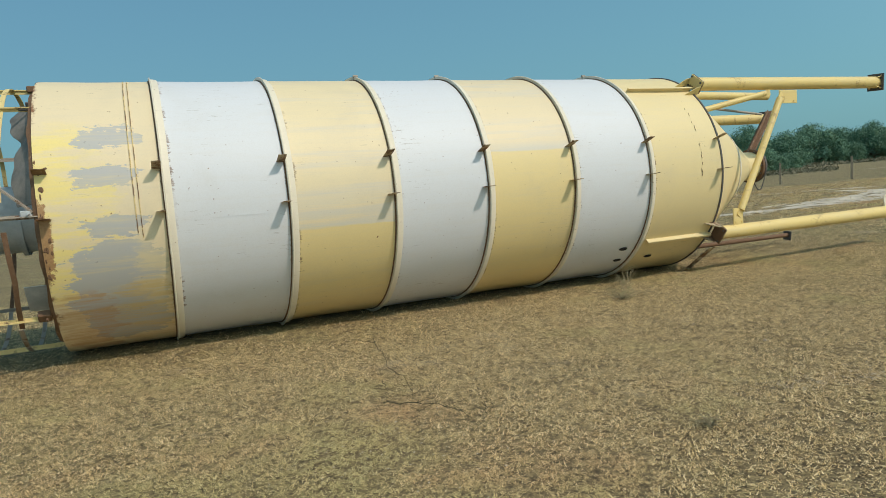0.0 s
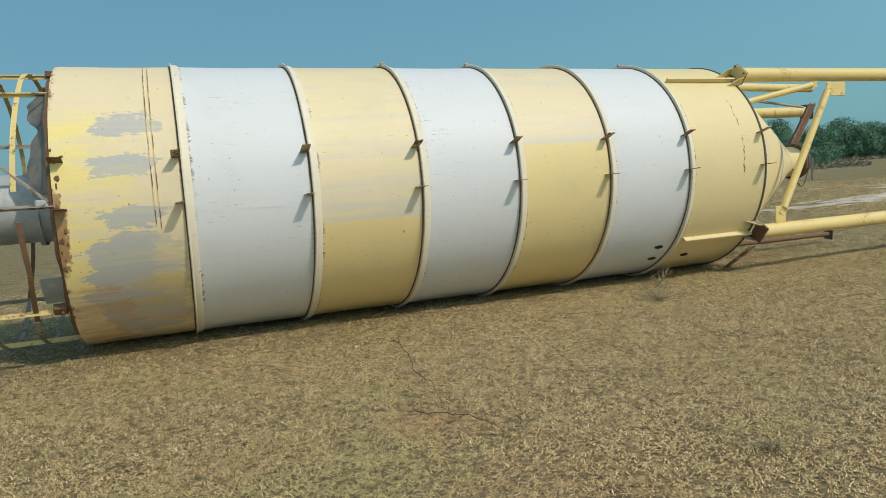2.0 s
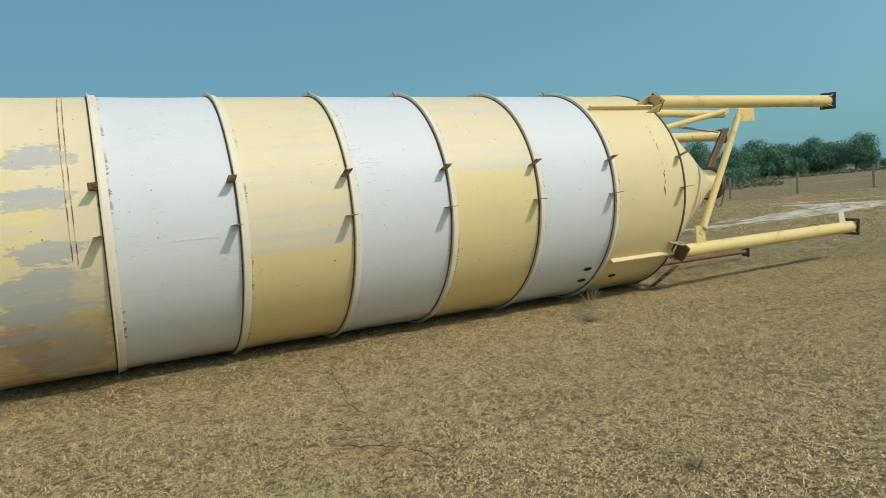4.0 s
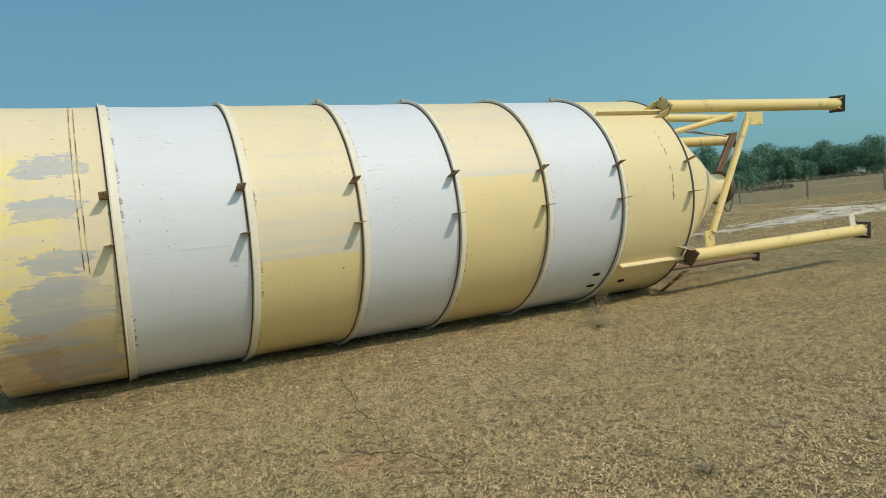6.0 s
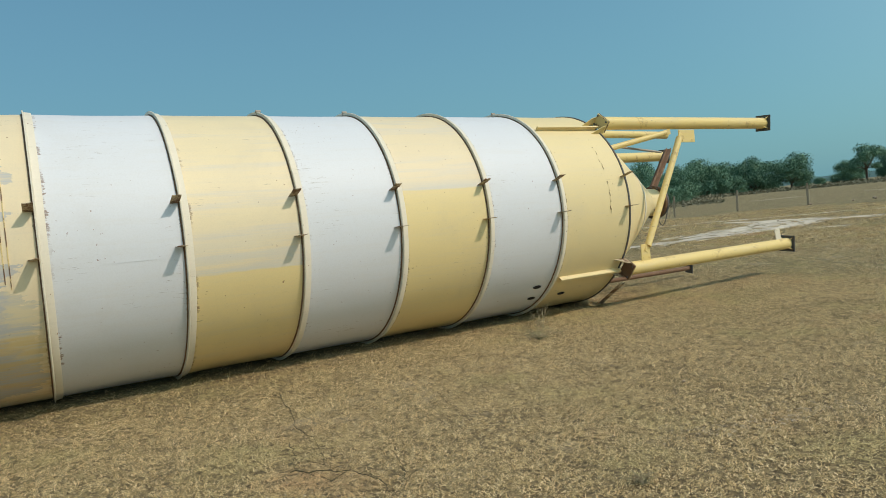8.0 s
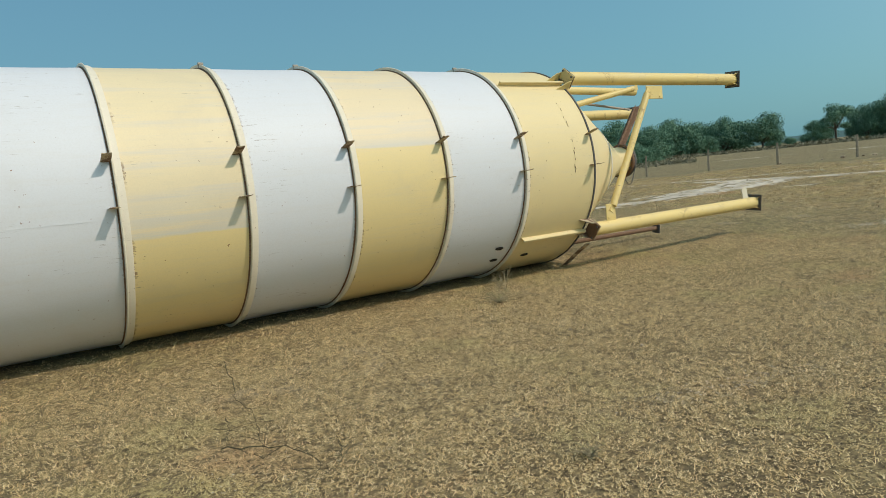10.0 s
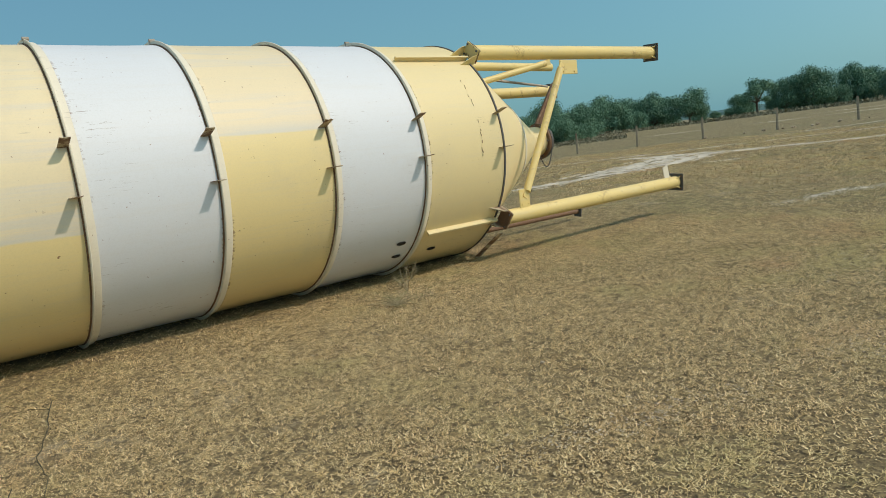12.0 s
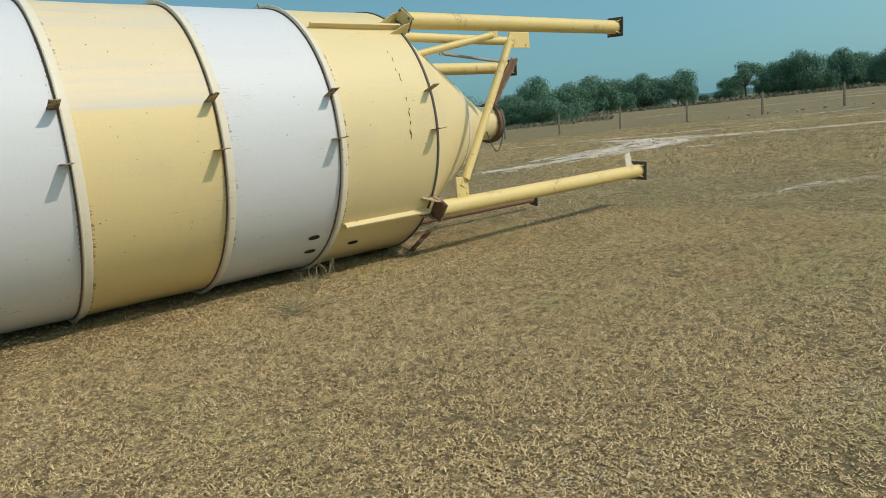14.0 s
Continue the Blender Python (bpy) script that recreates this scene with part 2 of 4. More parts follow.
M_bracket = rusty("rusting painted steel", (0.44, 0.36, 0.23), 0.50)
M_rust = rusty("brown rusted steel", (0.34, 0.22, 0.13), 0.62)
M_dark = rusty("dark dirty steel", (0.10, 0.095, 0.09), 0.40)
M_seam = rusty("rusted weld bead", (0.74, 0.57, 0.25), 0.50)
M_hoop = rusty("yellow paint on flat bar, flaking", (0.72, 0.56, 0.24), 0.40)
M_rail = rusty("weathered bare steel bar", (0.36, 0.31, 0.25), 0.42)


def plain(name, color, color2, scale, rough=0.8, depth=0.01):
    m = Mat(name, rough)
    n = m.noise(scale, 6, 0.65)
    return m.base(m.mix(m.step(n, 0.35, 0.68), color, color2), bump=n, depth=depth)


# the darkness inside an opening, given as a base colour
M_hole = plain("near-black for the unlit slot", (0.010, 0.009, 0.008), (0.028, 0.024, 0.020), 9.0, 0.9)
M_zinc = plain("dull grey sheet metal", (0.40, 0.42, 0.42), (0.60, 0.61, 0.60), 3.0, 0.5)
M_inside = plain("dusty cement-grey steel", (0.16, 0.16, 0.15), (0.30, 0.28, 0.25), 4.0, 0.85)
M_post = plain("grey weathered concrete", (0.25, 0.20, 0.14), (0.40, 0.33, 0.24), 6.0, 0.9)
M_stone = Mat("pale rubble stone", 0.9)
M_stone.base(M_stone.mix(M_stone.random(), (0.26, 0.19, 0.125), (0.54, 0.43, 0.31)), bump=M_stone.noise(12, 6), depth=0.02)
M_stone = M_stone.mat
M_heap = plain("dark gravel", (0.16, 0.12, 0.09), (0.32, 0.25, 0.19), 14.0, 0.95, 0.05)
M_bark = plain("grey-brown bark", (0.07, 0.055, 0.04), (0.16, 0.13, 0.10), 8.0, 0.9, 0.03)


def ground_mat():
    m = Mat("dry trampled grass and dusty soil, gap shade in the colour", 0.95)
    big = m.noise(0.22, 5, 0.6, warp=0.5)
    mid = m.noise(1.7, 6, 0.65)
    fine = m.noise(34.0, 5, 0.75)
    c = m.mix(m.step(mid, 0.35, 0.65), (0.32, 0.245, 0.10), (0.47, 0.365, 0.16))
    c = m.mix(m.math("MULTIPLY", m.step(big, 0.42, 0.62), 0.65), c, (0.32, 0.28, 0.11))
    # thatch and soil between the blades of the denser sward beside the silo
    p = m.xyz()
    far = m.math("SQRT", m.math("ADD", m.math("POWER", m.math("ADD", p[0], 2.5), 2.0), m.math("POWER", m.math("ADD", p[1], 4.3), 2.0)))
    c = m.mix(m.step(m.math("ADD", far, m.math("MULTIPLY", mid, 3.0)), 3.0, 6.5), m.mix(m.step(mid, 0.35, 0.65), (0.38, 0.275, 0.125), (0.53, 0.39, 0.185)), c)
    # duller tufts and worn streaks out in the field
    tuft = m.math("MULTIPLY", m.step(m.noise(3.1, 6, 0.75), 0.50, 0.62), 0.42)
    c = m.mix(tuft, c, (0.16, 0.115, 0.052))
    worn = m.math("MULTIPLY", m.step(m.noise(0.75, 6, 0.75), 0.55, 0.68), 0.40)
    c = m.mix(worn, c, (0.54, 0.43, 0.24))
    red = m.noise(0.55, 4, 0.6)
    c = m.mix(m.math("MULTIPLY", m.step(red, 0.56, 0.70), 0.32), c, (0.38, 0.245, 0.125))
    # shade in crevices and between blades, put into the soil colour as dark flecks
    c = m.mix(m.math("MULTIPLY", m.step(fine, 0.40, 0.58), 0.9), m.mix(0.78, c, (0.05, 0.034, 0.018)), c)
    shade_noise = m.noise(16.0, 6, 0.85)
    c = m.mix(m.math("MULTIPLY", m.step(shade_noise, 0.55, 0.43), 0.46), c, (0.085, 0.056, 0.028))
    bare = m.math("MULTIPLY", m.step(m.noise(0.8, 6, 0.7, warp=0.6), 0.60, 0.68), m.step(fine, 0.35, 0.55))
    c = m.mix(m.math("MULTIPLY", bare, 0.35), c, (0.62, 0.52, 0.38))
    h = m.math("ADD", m.math("MULTIPLY", fine, 0.5), m.math("MULTIPLY", mid, 0.5))
    return m.base(c, bump=h, depth=0.05, strength=0.8)


def blade_mat(name, colors):
    m = Mat(name, 0.8)
    r = m.island()
    c = m.mix(m.step(r, 0.08, 0.46), colors[0], colors[1])
    c = m.mix(m.step(r, 0.55, 0.95), c, colors[2])
    if len(colors) > 4:
        c = m.mix(m.math("MULTIPLY", m.step(m.noise(0.55, 4, 0.6), 0.54, 0.70), 0.55), c, colors[4])
    patch = m.noise(0.5, 4, 0.6)
    c = m.mix(m.math("MULTIPLY", m.step(patch, 0.50, 0.66), 0.5), c, colors[3])
    return m.base(c)


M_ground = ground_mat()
# the first, near-black brown colours some blades as the shadow between strands
M_grass = blade_mat("straw-coloured grass blades, the darkest as shade between", ((0.08, 0.052, 0.025), (0.68, 0.475, 0.21), (0.94, 0.75, 0.42), (0.52, 0.46, 0.18), (0.66, 0.40, 0.19)))
M_sand = plain("pale bare dust", (0.50, 0.43, 0.32), (0.76, 0.67, 0.53), 1.2, 0.95, 0.03)
M_weed = blade_mat("dry weed stems and leaves", ((0.24, 0.24, 0.10), (0.36, 0.33, 0.15), (0.46, 0.40, 0.22), (0.22, 0.27, 0.10)))
M_scrub = blade_mat("dead brush and dry leaves", ((0.10, 0.10, 0.06), (0.16, 0.15, 0.09), (0.27, 0.245, 0.165), (0.09, 0.12, 0.065)))
M_stem = plain("dry straw-brown stem", (0.24, 0.19, 0.11), (0.40, 0.32, 0.19), 20.0, 0.9)
M_twig = plain("dark dry twig bark", (0.055, 0.042, 0.022), (0.12, 0.10, 0.05), 20.0, 0.9)
M_leaf = blade_mat("dusty dark green leaves", ((0.080, 0.185, 0.120), (0.105, 0.220, 0.135), (0.150, 0.255, 0.130), (0.085, 0.205, 0.150)))
# blue of the distant air is mixed straight into this base colour
M_leaf_haze = blade_mat("far leaves, blue haze in the colour", ((0.06, 0.13, 0.13), (0.08, 0.16, 0.155), (0.10, 0.18, 0.17), (0.07, 0.14, 0.145)))


# ---------------------------------------------------------------- mesh helpers
def mesh_of(name, bm, material, smooth=False):
    me = bpy.data.meshes.new(name)
    bm.normal_update()
    bm.to_mesh(me)
    bm.free()
    me.materials.append(material)
    if smooth:
        me.shade_smooth()
        me.set_sharp_from_angle(angle=radians(40))
    return me


def part(name, bm, material, parent, label="", smooth=False):
    ob = new(name, mesh_of(name, bm, material, smooth))
    ob.parent = parent
    return tagged(ob, label=label)


def thing(name, m, label, category, group="", kind=""):
    e = new(name)
    e.matrix_world = m
    return tagged(e, label, category, group, kind)


def lathe(profile, steps=96, lo=0.0, hi=360.0):
    """A closed profile of (x, r) turned about the shell's axis. Angle 0 is down, 90 towards the open field, 180 up."""
    bm = bmesh.new()
    whole = abs(hi - lo - 360) < 1e-6
    rings = []
    for i in range(steps if whole else steps + 1):
        a = radians(lo + (hi - lo) * i / steps)
        rings.append([bm.verts.new((x, -r * math.sin(a), ZC - r * math.cos(a))) for x, r in profile])
    n = len(profile)
    for i in range(len(rings) if whole else len(rings) - 1):
        p, q = rings[i], rings[(i + 1) % len(rings)]
        for k in range(n):
            bm.faces.new((p[k], q[k], q[(k + 1) % n], p[(k + 1) % n]))
    if not whole:
        bm.faces.new(rings[0])
        bm.faces.new(list(reversed(rings[-1])))
    bmesh.ops.recalc_face_normals(bm, faces=bm.faces)
    return bm


def box(bm, size, m, bevel=0.0):
    made = bmesh.ops.create_cube(bm, size=1.0, matrix=m @ Matrix.Diagonal((*size, 1)))
    if bevel:
        edges = {e for v in made["verts"] for e in v.link_edges}
        bmesh.ops.bevel(bm, geom=list(edges), offset=bevel, segments=1, affect="EDGES")
    return bm


def along(a, b):
    """A frame at the middle of a and b whose z runs from a to b."""
    a, b = Vector(a), Vector(b)
    return Matrix.Translation((a + b) / 2) @ (b - a).to_track_quat("Z", "Y").to_matrix().to_4x4(), (b - a).length


def tube(bm, a, b, r, r2=None, seg=20):
    m, d = along(a, b)
    bmesh.ops.create_cone(bm, cap_ends=True, segments=seg, radius1=r, radius2=r if r2 is None else r2, depth=d, matrix=m)
    return bm


def bar(bm, a, b, w, t, twist=0.0):
    m, d = along(a, b)
    return box(bm, (w, t, d), m @ pose(0, 0, 0, 0, 0, twist))


def at_shell(x, deg, r):
    a = radians(deg)
    return Vector((x, -r * math.sin(a), ZC - r * math.cos(a)))


def shell_frame(x, deg, r):
    """At the shell: x along the axis, z outwards, y round it."""
    a = radians(deg)
    out = Vector((0, -math.sin(a), -math.cos(a)))
    ax = Vector((1, 0, 0))
    side = out.cross(ax)
    m = Matrix((ax, side, out)).transposed().to_4x4()
    m.translation = at_shell(x, deg, r)
    return m


# ---------------------------------------------------------------- ground
def steps(lo, hi, fine_lo, fine_hi, d):
    c = list(np.arange(fine_lo, fine_hi + d / 2, d))
    s, v = d, fine_lo
    while v > lo:
        s *= 1.25
        v -= s
        c.insert(0, v)
    s, v = d, fine_hi
    while v < hi:
        s *= 1.25
        v += s
        c.append(v)
    return c


def lift(x, y):
    """The soil has banked up a little along the shell's higher end."""
    return 0.065 * np.exp(-(((y + 0.1) / 1.3) ** 2)) * np.clip(-(x + 0.5) / 6, 0, 1)


def ground_height(x, y):
    near = max(0.0, 1 - max(0, math.hypot(x + 1, y + 3) - 18) / 25)
    h = 0.020 * noise.noise((x * 0.7, y * 0.7, 3.0)) + 0.010 * noise.noise((x * 2.1, y * 2.1, 9.0))
    return near * h - 0.012 + float(lift(x, y))


SOIL = {}


def soil(x, y):
    """The ground sheet's height at arrays x and y."""
    i = np.clip(np.searchsorted(SOIL["x"], x) - 1, 0, len(SOIL["x"]) - 2)
    j = np.clip(np.searchsorted(SOIL["y"], y) - 1, 0, len(SOIL["y"]) - 2)
    a = (x - SOIL["x"][i]) / (SOIL["x"][i + 1] - SOIL["x"][i])
    b = (y - SOIL["y"][j]) / (SOIL["y"][j + 1] - SOIL["y"][j])
    h = SOIL["h"]
    return (h[j, i] * (1 - a) + h[j, i + 1] * a) * (1 - b) + (h[j + 1, i] * (1 - a) + h[j + 1, i + 1] * a) * b


def build_ground():
    xs, ys = steps(-3000, 4200, -12, 24, 0.3), steps(-3000, 4200, -10, 14, 0.3)
    verts = [(x, y, ground_height(x, y)) for y in ys for x in xs]
    n = len(xs)
    faces = [(j * n + i, j * n + i + 1, (j + 1) * n + i + 1, (j + 1) * n + i) for j in range(len(ys) - 1) for i in range(n - 1)]
    SOIL["x"], SOIL["y"], SOIL["h"] = np.array(xs), np.array(ys), np.array([v[2] for v in verts]).reshape(len(ys), n)
    me = bpy.data.meshes.new("ground")
    me.from_pydata(verts, [], faces)
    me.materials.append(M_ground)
    me.shade_smooth()
    return tagged(new("ground", me), "flat field of short dry trampled grass and dust", "ground", kind="structure")


build_ground()


TRACKS = []


def dust_streak(name, points, width, count, size, label, seed, category="dirt track"):
    """Bare dust worn through the grass along a line: torn patches of uneven size, thinning out towards the edges."""
    rng = random.Random(seed)
    TRACKS.append((points, width * 0.6))
    legs = [(Vector(a), Vector(b)) for a, b in zip(points, points[1:])]
    total = sum((b - a).length for a, b in legs)
    bm = bmesh.new()
    for k in range(count):
        d = rng.random() * total
        for a, b in legs:
            if d <= (b - a).length:
                break
            d -= (b - a).length
        u = (b - a).normalized()
        p = a + u * min(d, (b - a).length) + Vector((-u.y, u.x)) * rng.gauss(0, width * 0.42)
        r = 0.62 * size * rng.uniform(0.2, 1.0) ** 1.6
        long, turn = rng.uniform(2.2, 6.5), math.atan2(u.y, u.x) + rng.gauss(0, 0.16)
        n, off, z = 18, rng.random() * 90, 0.006 + 0.008 * k / count
        mid = bm.verts.new((p.x, p.y, ground_height(p.x, p.y) + z))
        ring = []
        for i in range(n):
            t = 2 * math.pi * i / n
            q = r * (0.75 + 0.6 * noise.noise((math.cos(t) * 1.7 + off, math.sin(t) * 1.7, 0)) + 0.25 * rng.uniform(-1, 1))
            x, y = q * long * math.cos(t), q * math.sin(t)
            x, y = p.x + x * math.cos(turn) - y * math.sin(turn), p.y + x * math.sin(turn) + y * math.cos(turn)
            ring.append(bm.verts.new((x, y, ground_height(x, y) + z)))
        for i in range(n):
            bm.faces.new((mid, ring[i], ring[(i + 1) % n]))
    ob = new(name, mesh_of(name, bm, M_sand))
    return tagged(ob, label, category, kind="structure")


dust_streak("dirt_track", [(10.9, 7.5), (14.3, 6.9), (18.5, 6.6), (22.5, 7.6)], 1.0, 170, 0.40, "pale wheel track of bare dust across the field", 1)
dust_streak("dirt_track", [(14.5, 7.8), (19, 8.2), (23.2, 10.0)], 1.5, 190, 0.40, "second pale wheel track beside the first", 2)
dust_streak("dirt_track", [(23.0, 12.5), (23.0, 8.0), (23.0, 5.9), (24.5, 2.4), (26.4, -0.2), (28.7, -2.6), (31, -5)], 0.9, 200, 0.48, "broad pale track of dust crossing the field", 3)
dust_streak("dirt_track", [(21, 20), (22.5, 17.4), (25, 13.9), (28, 10.2), (32.3, 5.1), (36, 0)], 0.42, 190, 0.36, "thin dusty strip below the fence", 4)
dust_streak("dirt_track", [(31, 15), (36, 10.5), (44, 6.0), (52, 0.5)], 0.6, 60, 0.34, "thin dusty strip along the fence line", 5)
dust_streak("dirt_track", [(70, 44), (84, 21), (83, 7)], 2.5, 34, 1.0, "pale dust beyond the fence", 6)
dust_streak("dirt_track", [(102, 37), (110, 20), (116, 4)], 3.0, 26, 1.3, "faint pale strip far out in the field", 7)
dust_streak("dust_patch", [(7.2, -2.75), (8.0, -3.2), (8.8, -3.7)], 0.22, 90, 0.045, "thin pale streak of bare dust", 9, "dirt patch")
dust_streak("dust_patch", [(17.4, 4.6), (18.3, 3.9)], 0.25, 12, 0.22, "small pale patch of bare dust", 8, "dirt patch")


# ---------------------------------------------------------------- the silo
silo = thing("silo", pose(0, 0, 0, 0, TILT, 0), "steel silo in yellow and white bands lying on dry grass", "silo")
RINGS = (-6.14, -4.897, -3.678, -2.455, -1.185, 0.060)
START, END, T = -7.26, 1.38, 0.012
cuts = (START,) + tuple(x + 0.06 for x in RINGS) + (END,)
looks = ((M_patch, "yellow strake flaked to grey primer, rusted at its open edge"), (M_white, "white painted strake"),
         (M_yel_a, "faded yellow strake with pale streaks"), (M_white, "white painted strake"),
         (M_yel_b, "yellow strake, paler at the top"), (M_white, "white painted strake with small holes"), (M_yel_c, "pale yellow strake"))
for (a, b), (mat, label) in zip(zip(cuts, cuts[1:]), looks):
    n = 7
    xs = [a + (b - a) * i / n for i in range(n + 1)]
    # the plate is drawn slightly hollow between its ring flanges
    rr = [R - 0.006 * math.sin(math.pi * i / n) for i in range(n + 1)]
    prof = list(zip(xs, rr)) + [(x, r - T) for x, r in reversed(list(zip(xs, rr)))]
    bm = lathe(prof, 160)
    for v in bm.verts:
        k = noise.noise((v.co.x * 1.3, v.co.y * 1.1, v.co.z * 1.1)) * 0.006
        out = Vector((0, v.co.y, v.co.z - ZC)).normalized()
        if abs(v.co.x - a) > 1e-4 and abs(v.co.x - b) > 1e-4:
            v.co += out * k
    part("shell_section", bm, mat, silo, label, smooth=True)


# lengthwise plate seams, one or two to a strake
SEAMS = ((0, 92.5), (1, 85.5), (2, 96.0), (2, 90.5), (3, 107), (4, 106), (5, 70))
for k, deg in SEAMS:
    a, b = cuts[k], cuts[k + 1]
    bm = bmesh.new()
    n = 16
    for i in range(n):
        x0, x1 = a + (b - a) * i / n, a + (b - a) * (i + 1) / n
        dip = R - 0.006 * math.sin(math.pi * (i + 0.5) / n)
        box(bm, (x1 - x0, 0.007 + 0.003 * math.sin(i * 2.3), 0.0072), shell_frame((x0 + x1) / 2, deg + 0.05 * math.sin(i * 1.7), dip - 0.0035))
    part("plate_seam", bm, looks[k][0], silo, "raised lengthwise weld seam")


def ragged_ring(x, r, seed):
    """A ring flange: an angle section with its leg standing out, slightly wavy."""
    lean = 0.004
    prof = [(x, r - 0.002), (x, r + 0.044), (x + 0.009, r + 0.047), (x + 0.018, r + 0.026), (x + 0.076, r + 0.018), (x + 0.082, r + 0.013), (x + 0.082, r - 0.002)]
    bm = lathe(prof, 160)
    for v in bm.verts:
        v.co.x += lean * noise.noise((v.co.y * 1.5, v.co.z * 1.5, seed))
    return bm


for i, x in enumerate(RINGS):
    ring = part("ring_flange", ragged_ring(x, R, i * 3.7), M_band, silo, "cream painted angle-iron ring flange", smooth=True)
    # rusted weld along the flange; its dark brown also stands for the flange's shadow
    bm = lathe([(x - 0.014, R - 0.002), (x - 0.014, R + 0.006), (x - 0.001, R + 0.010), (x - 0.001, R - 0.002)], 160)
    part("weld_bead", bm, M_rust, ring, "rusted weld along the flange, dark as its shadow line")
end_ring = part("ring_flange", lathe([(END - 0.015, R - 0.002), (END - 0.015, R + 0.012), (END + 0.010, R + 0.012), (END + 0.010, R - 0.03)], 160), M_dark, silo, "dark edge between shell and cone")
# small lugs on the upper edge of the flanges
for x, deg in ((RINGS[2], 168), (RINGS[5], 176), (RINGS[3], 174)):
    bm = bmesh.new()
    box(bm, (0.045, 0.03, 0.05), shell_frame(x + 0.02, deg, R + 0.025), 0.006)
    tube(bm, at_shell(x - 0.01, deg, R + 0.052), at_shell(x + 0.05, deg, R + 0.052), 0.018, seg=10)
    part("lug", bm, M_rail, silo, "small dull grey lifting lug")


def bracket(x, deg, length, width, mat, seed):
    """A flat plate standing out from the flange, its free corner slightly bent."""
    rng = random.Random(seed)
    bm = bmesh.new()
    m = shell_frame(x, deg, R)
    th = 0.006
    nx, nz = 3, 4
    top, bot = [], []
    for k in range(nz + 1):
        for i in range(nx + 1):
            px = (i / nx - 0.5) * width
            pz = k / nz * length
            bend = 0.012 * (pz / length) ** 2 * rng.uniform(0.4, 1.2) + 0.05 * rng.uniform(-0.03, 0.03)
            top.append(bm.verts.new(m @ Vector((px, bend + th / 2, pz))))
            bot.append(bm.verts.new(m @ Vector((px, bend - th / 2, pz))))
    w = nx + 1
    for k in range(nz):
        for i in range(nx):
            q = [k * w + i, k * w + i + 1, (k + 1) * w + i + 1, (k + 1) * w + i]
            bm.faces.new([top[j] for j in q])
            bm.faces.new([bot[j] for j in reversed(q)])
    rim = [i for i in range(w)] + [k * w + nx for k in range(1, nz + 1)] + [nz * w + i for i in range(nx - 1, -1, -1)] + [k * w for k in range(nz - 1, 0, -1)]
    for a, b in zip(rim, rim[1:] + rim[:1]):
        bm.faces.new((top[a], bot[a], bot[b], top[b]))
    bmesh.ops.recalc_face_normals(bm, faces=bm.faces)
    return bm


UPPER, LOWER = 105.8, 89.3
for i, x in enumerate(RINGS + (END - 0.01,)):
    for j, deg in enumerate((UPPER, LOWER)):
        br = part("bracket", bracket(x - 0.045, deg, 0.198, 0.088, M_bracket, i * 2 + j), M_bracket, silo, "rusty ladder bracket plate")
for j, deg in enumerate((UPPER, LOWER)):
    part("bracket", bracket(START + 0.05, deg, 0.13, 0.12, M_rust, 50 + j), M_rust, silo, "heavily rusted ladder bracket plate")

# welded seam on the end strake: two rusted beads
for dx in (-0.02, 0.022):
    bm = lathe([(-6.40 + dx, R - 0.010), (-6.40 + dx, R + 0.002), (-6.392 + dx, R + 0.002), (-6.392 + dx, R - 0.010)], 60, 82 if dx < 0 else 80, 182)
    part("weld_bead", bm, M_seam, silo, "rusted double weld seam")


# holes in the lower strakes: closed ovals with a rim, hole darkness as black colour
def oval_hole(x, deg, a, b):
    bm = bmesh.new()
    m = shell_frame(x, deg, R - 0.004)
    rim, low, mid = [], [], []
    for k in range(18):
        c, s = math.cos(2 * math.pi * k / 18), math.sin(2 * math.pi * k / 18)
        rim.append(bm.verts.new(m @ Vector((a * 1.15 * c, b * 1.25 * s, 0.002))))
        mid.append(bm.verts.new(m @ Vector((a * c, b * s, 0.012))))
        low.append(bm.verts.new(m @ Vector((a * 0.9 * c, b * 0.85 * s, 0.008))))
    for k in range(18):
        q = (k + 1) % 18
        bm.faces.new((rim[k], rim[q], mid[q], mid[k]))
        bm.faces.new((mid[k], mid[q], low[q], low[k]))
    bm.faces.new(low)
    return bm


for x, deg in ((-0.153, 46.7), (-0.126, 37.0), (0.44, 37.0)):
    part("hole", oval_hole(x, deg, 0.062, 0.026), M_hole, silo, "oval slot with burred edge, its unlit inside coloured black")

# scraped marks on the last yellow strake
rng = random.Random(4)
for deg in (126, 121, 117, 113, 111, 103, 98, 96, 93, 90, 88.5, 86.5):
    bm = bmesh.new()
    box(bm, (0.004 + 0.008 * (deg < 99) * rng.random(), 0.02 + 0.04 * rng.random(), 0.004), shell_frame(0.998 + rng.uniform(-0.012, 0.022), deg + rng.uniform(-0.8, 0.8), R - 0.0005) @ Matrix.Rotation(rng.uniform(-0.25, 0.25), 4, "Z"))
    part("scrape", bm, M_rust, silo, "rusted scrape mark")

# torn rusted scale along the open edge, inner lining and the end plate
part("end_plate", lathe([(START + 0.16, 0.0004), (START + 0.05, R - 0.03), (START + 0.06, R - 0.02), (START + 0.18, 0.0004)], 64), M_inside, silo, "dusty grey conical roof plate")
rng = random.Random(11)
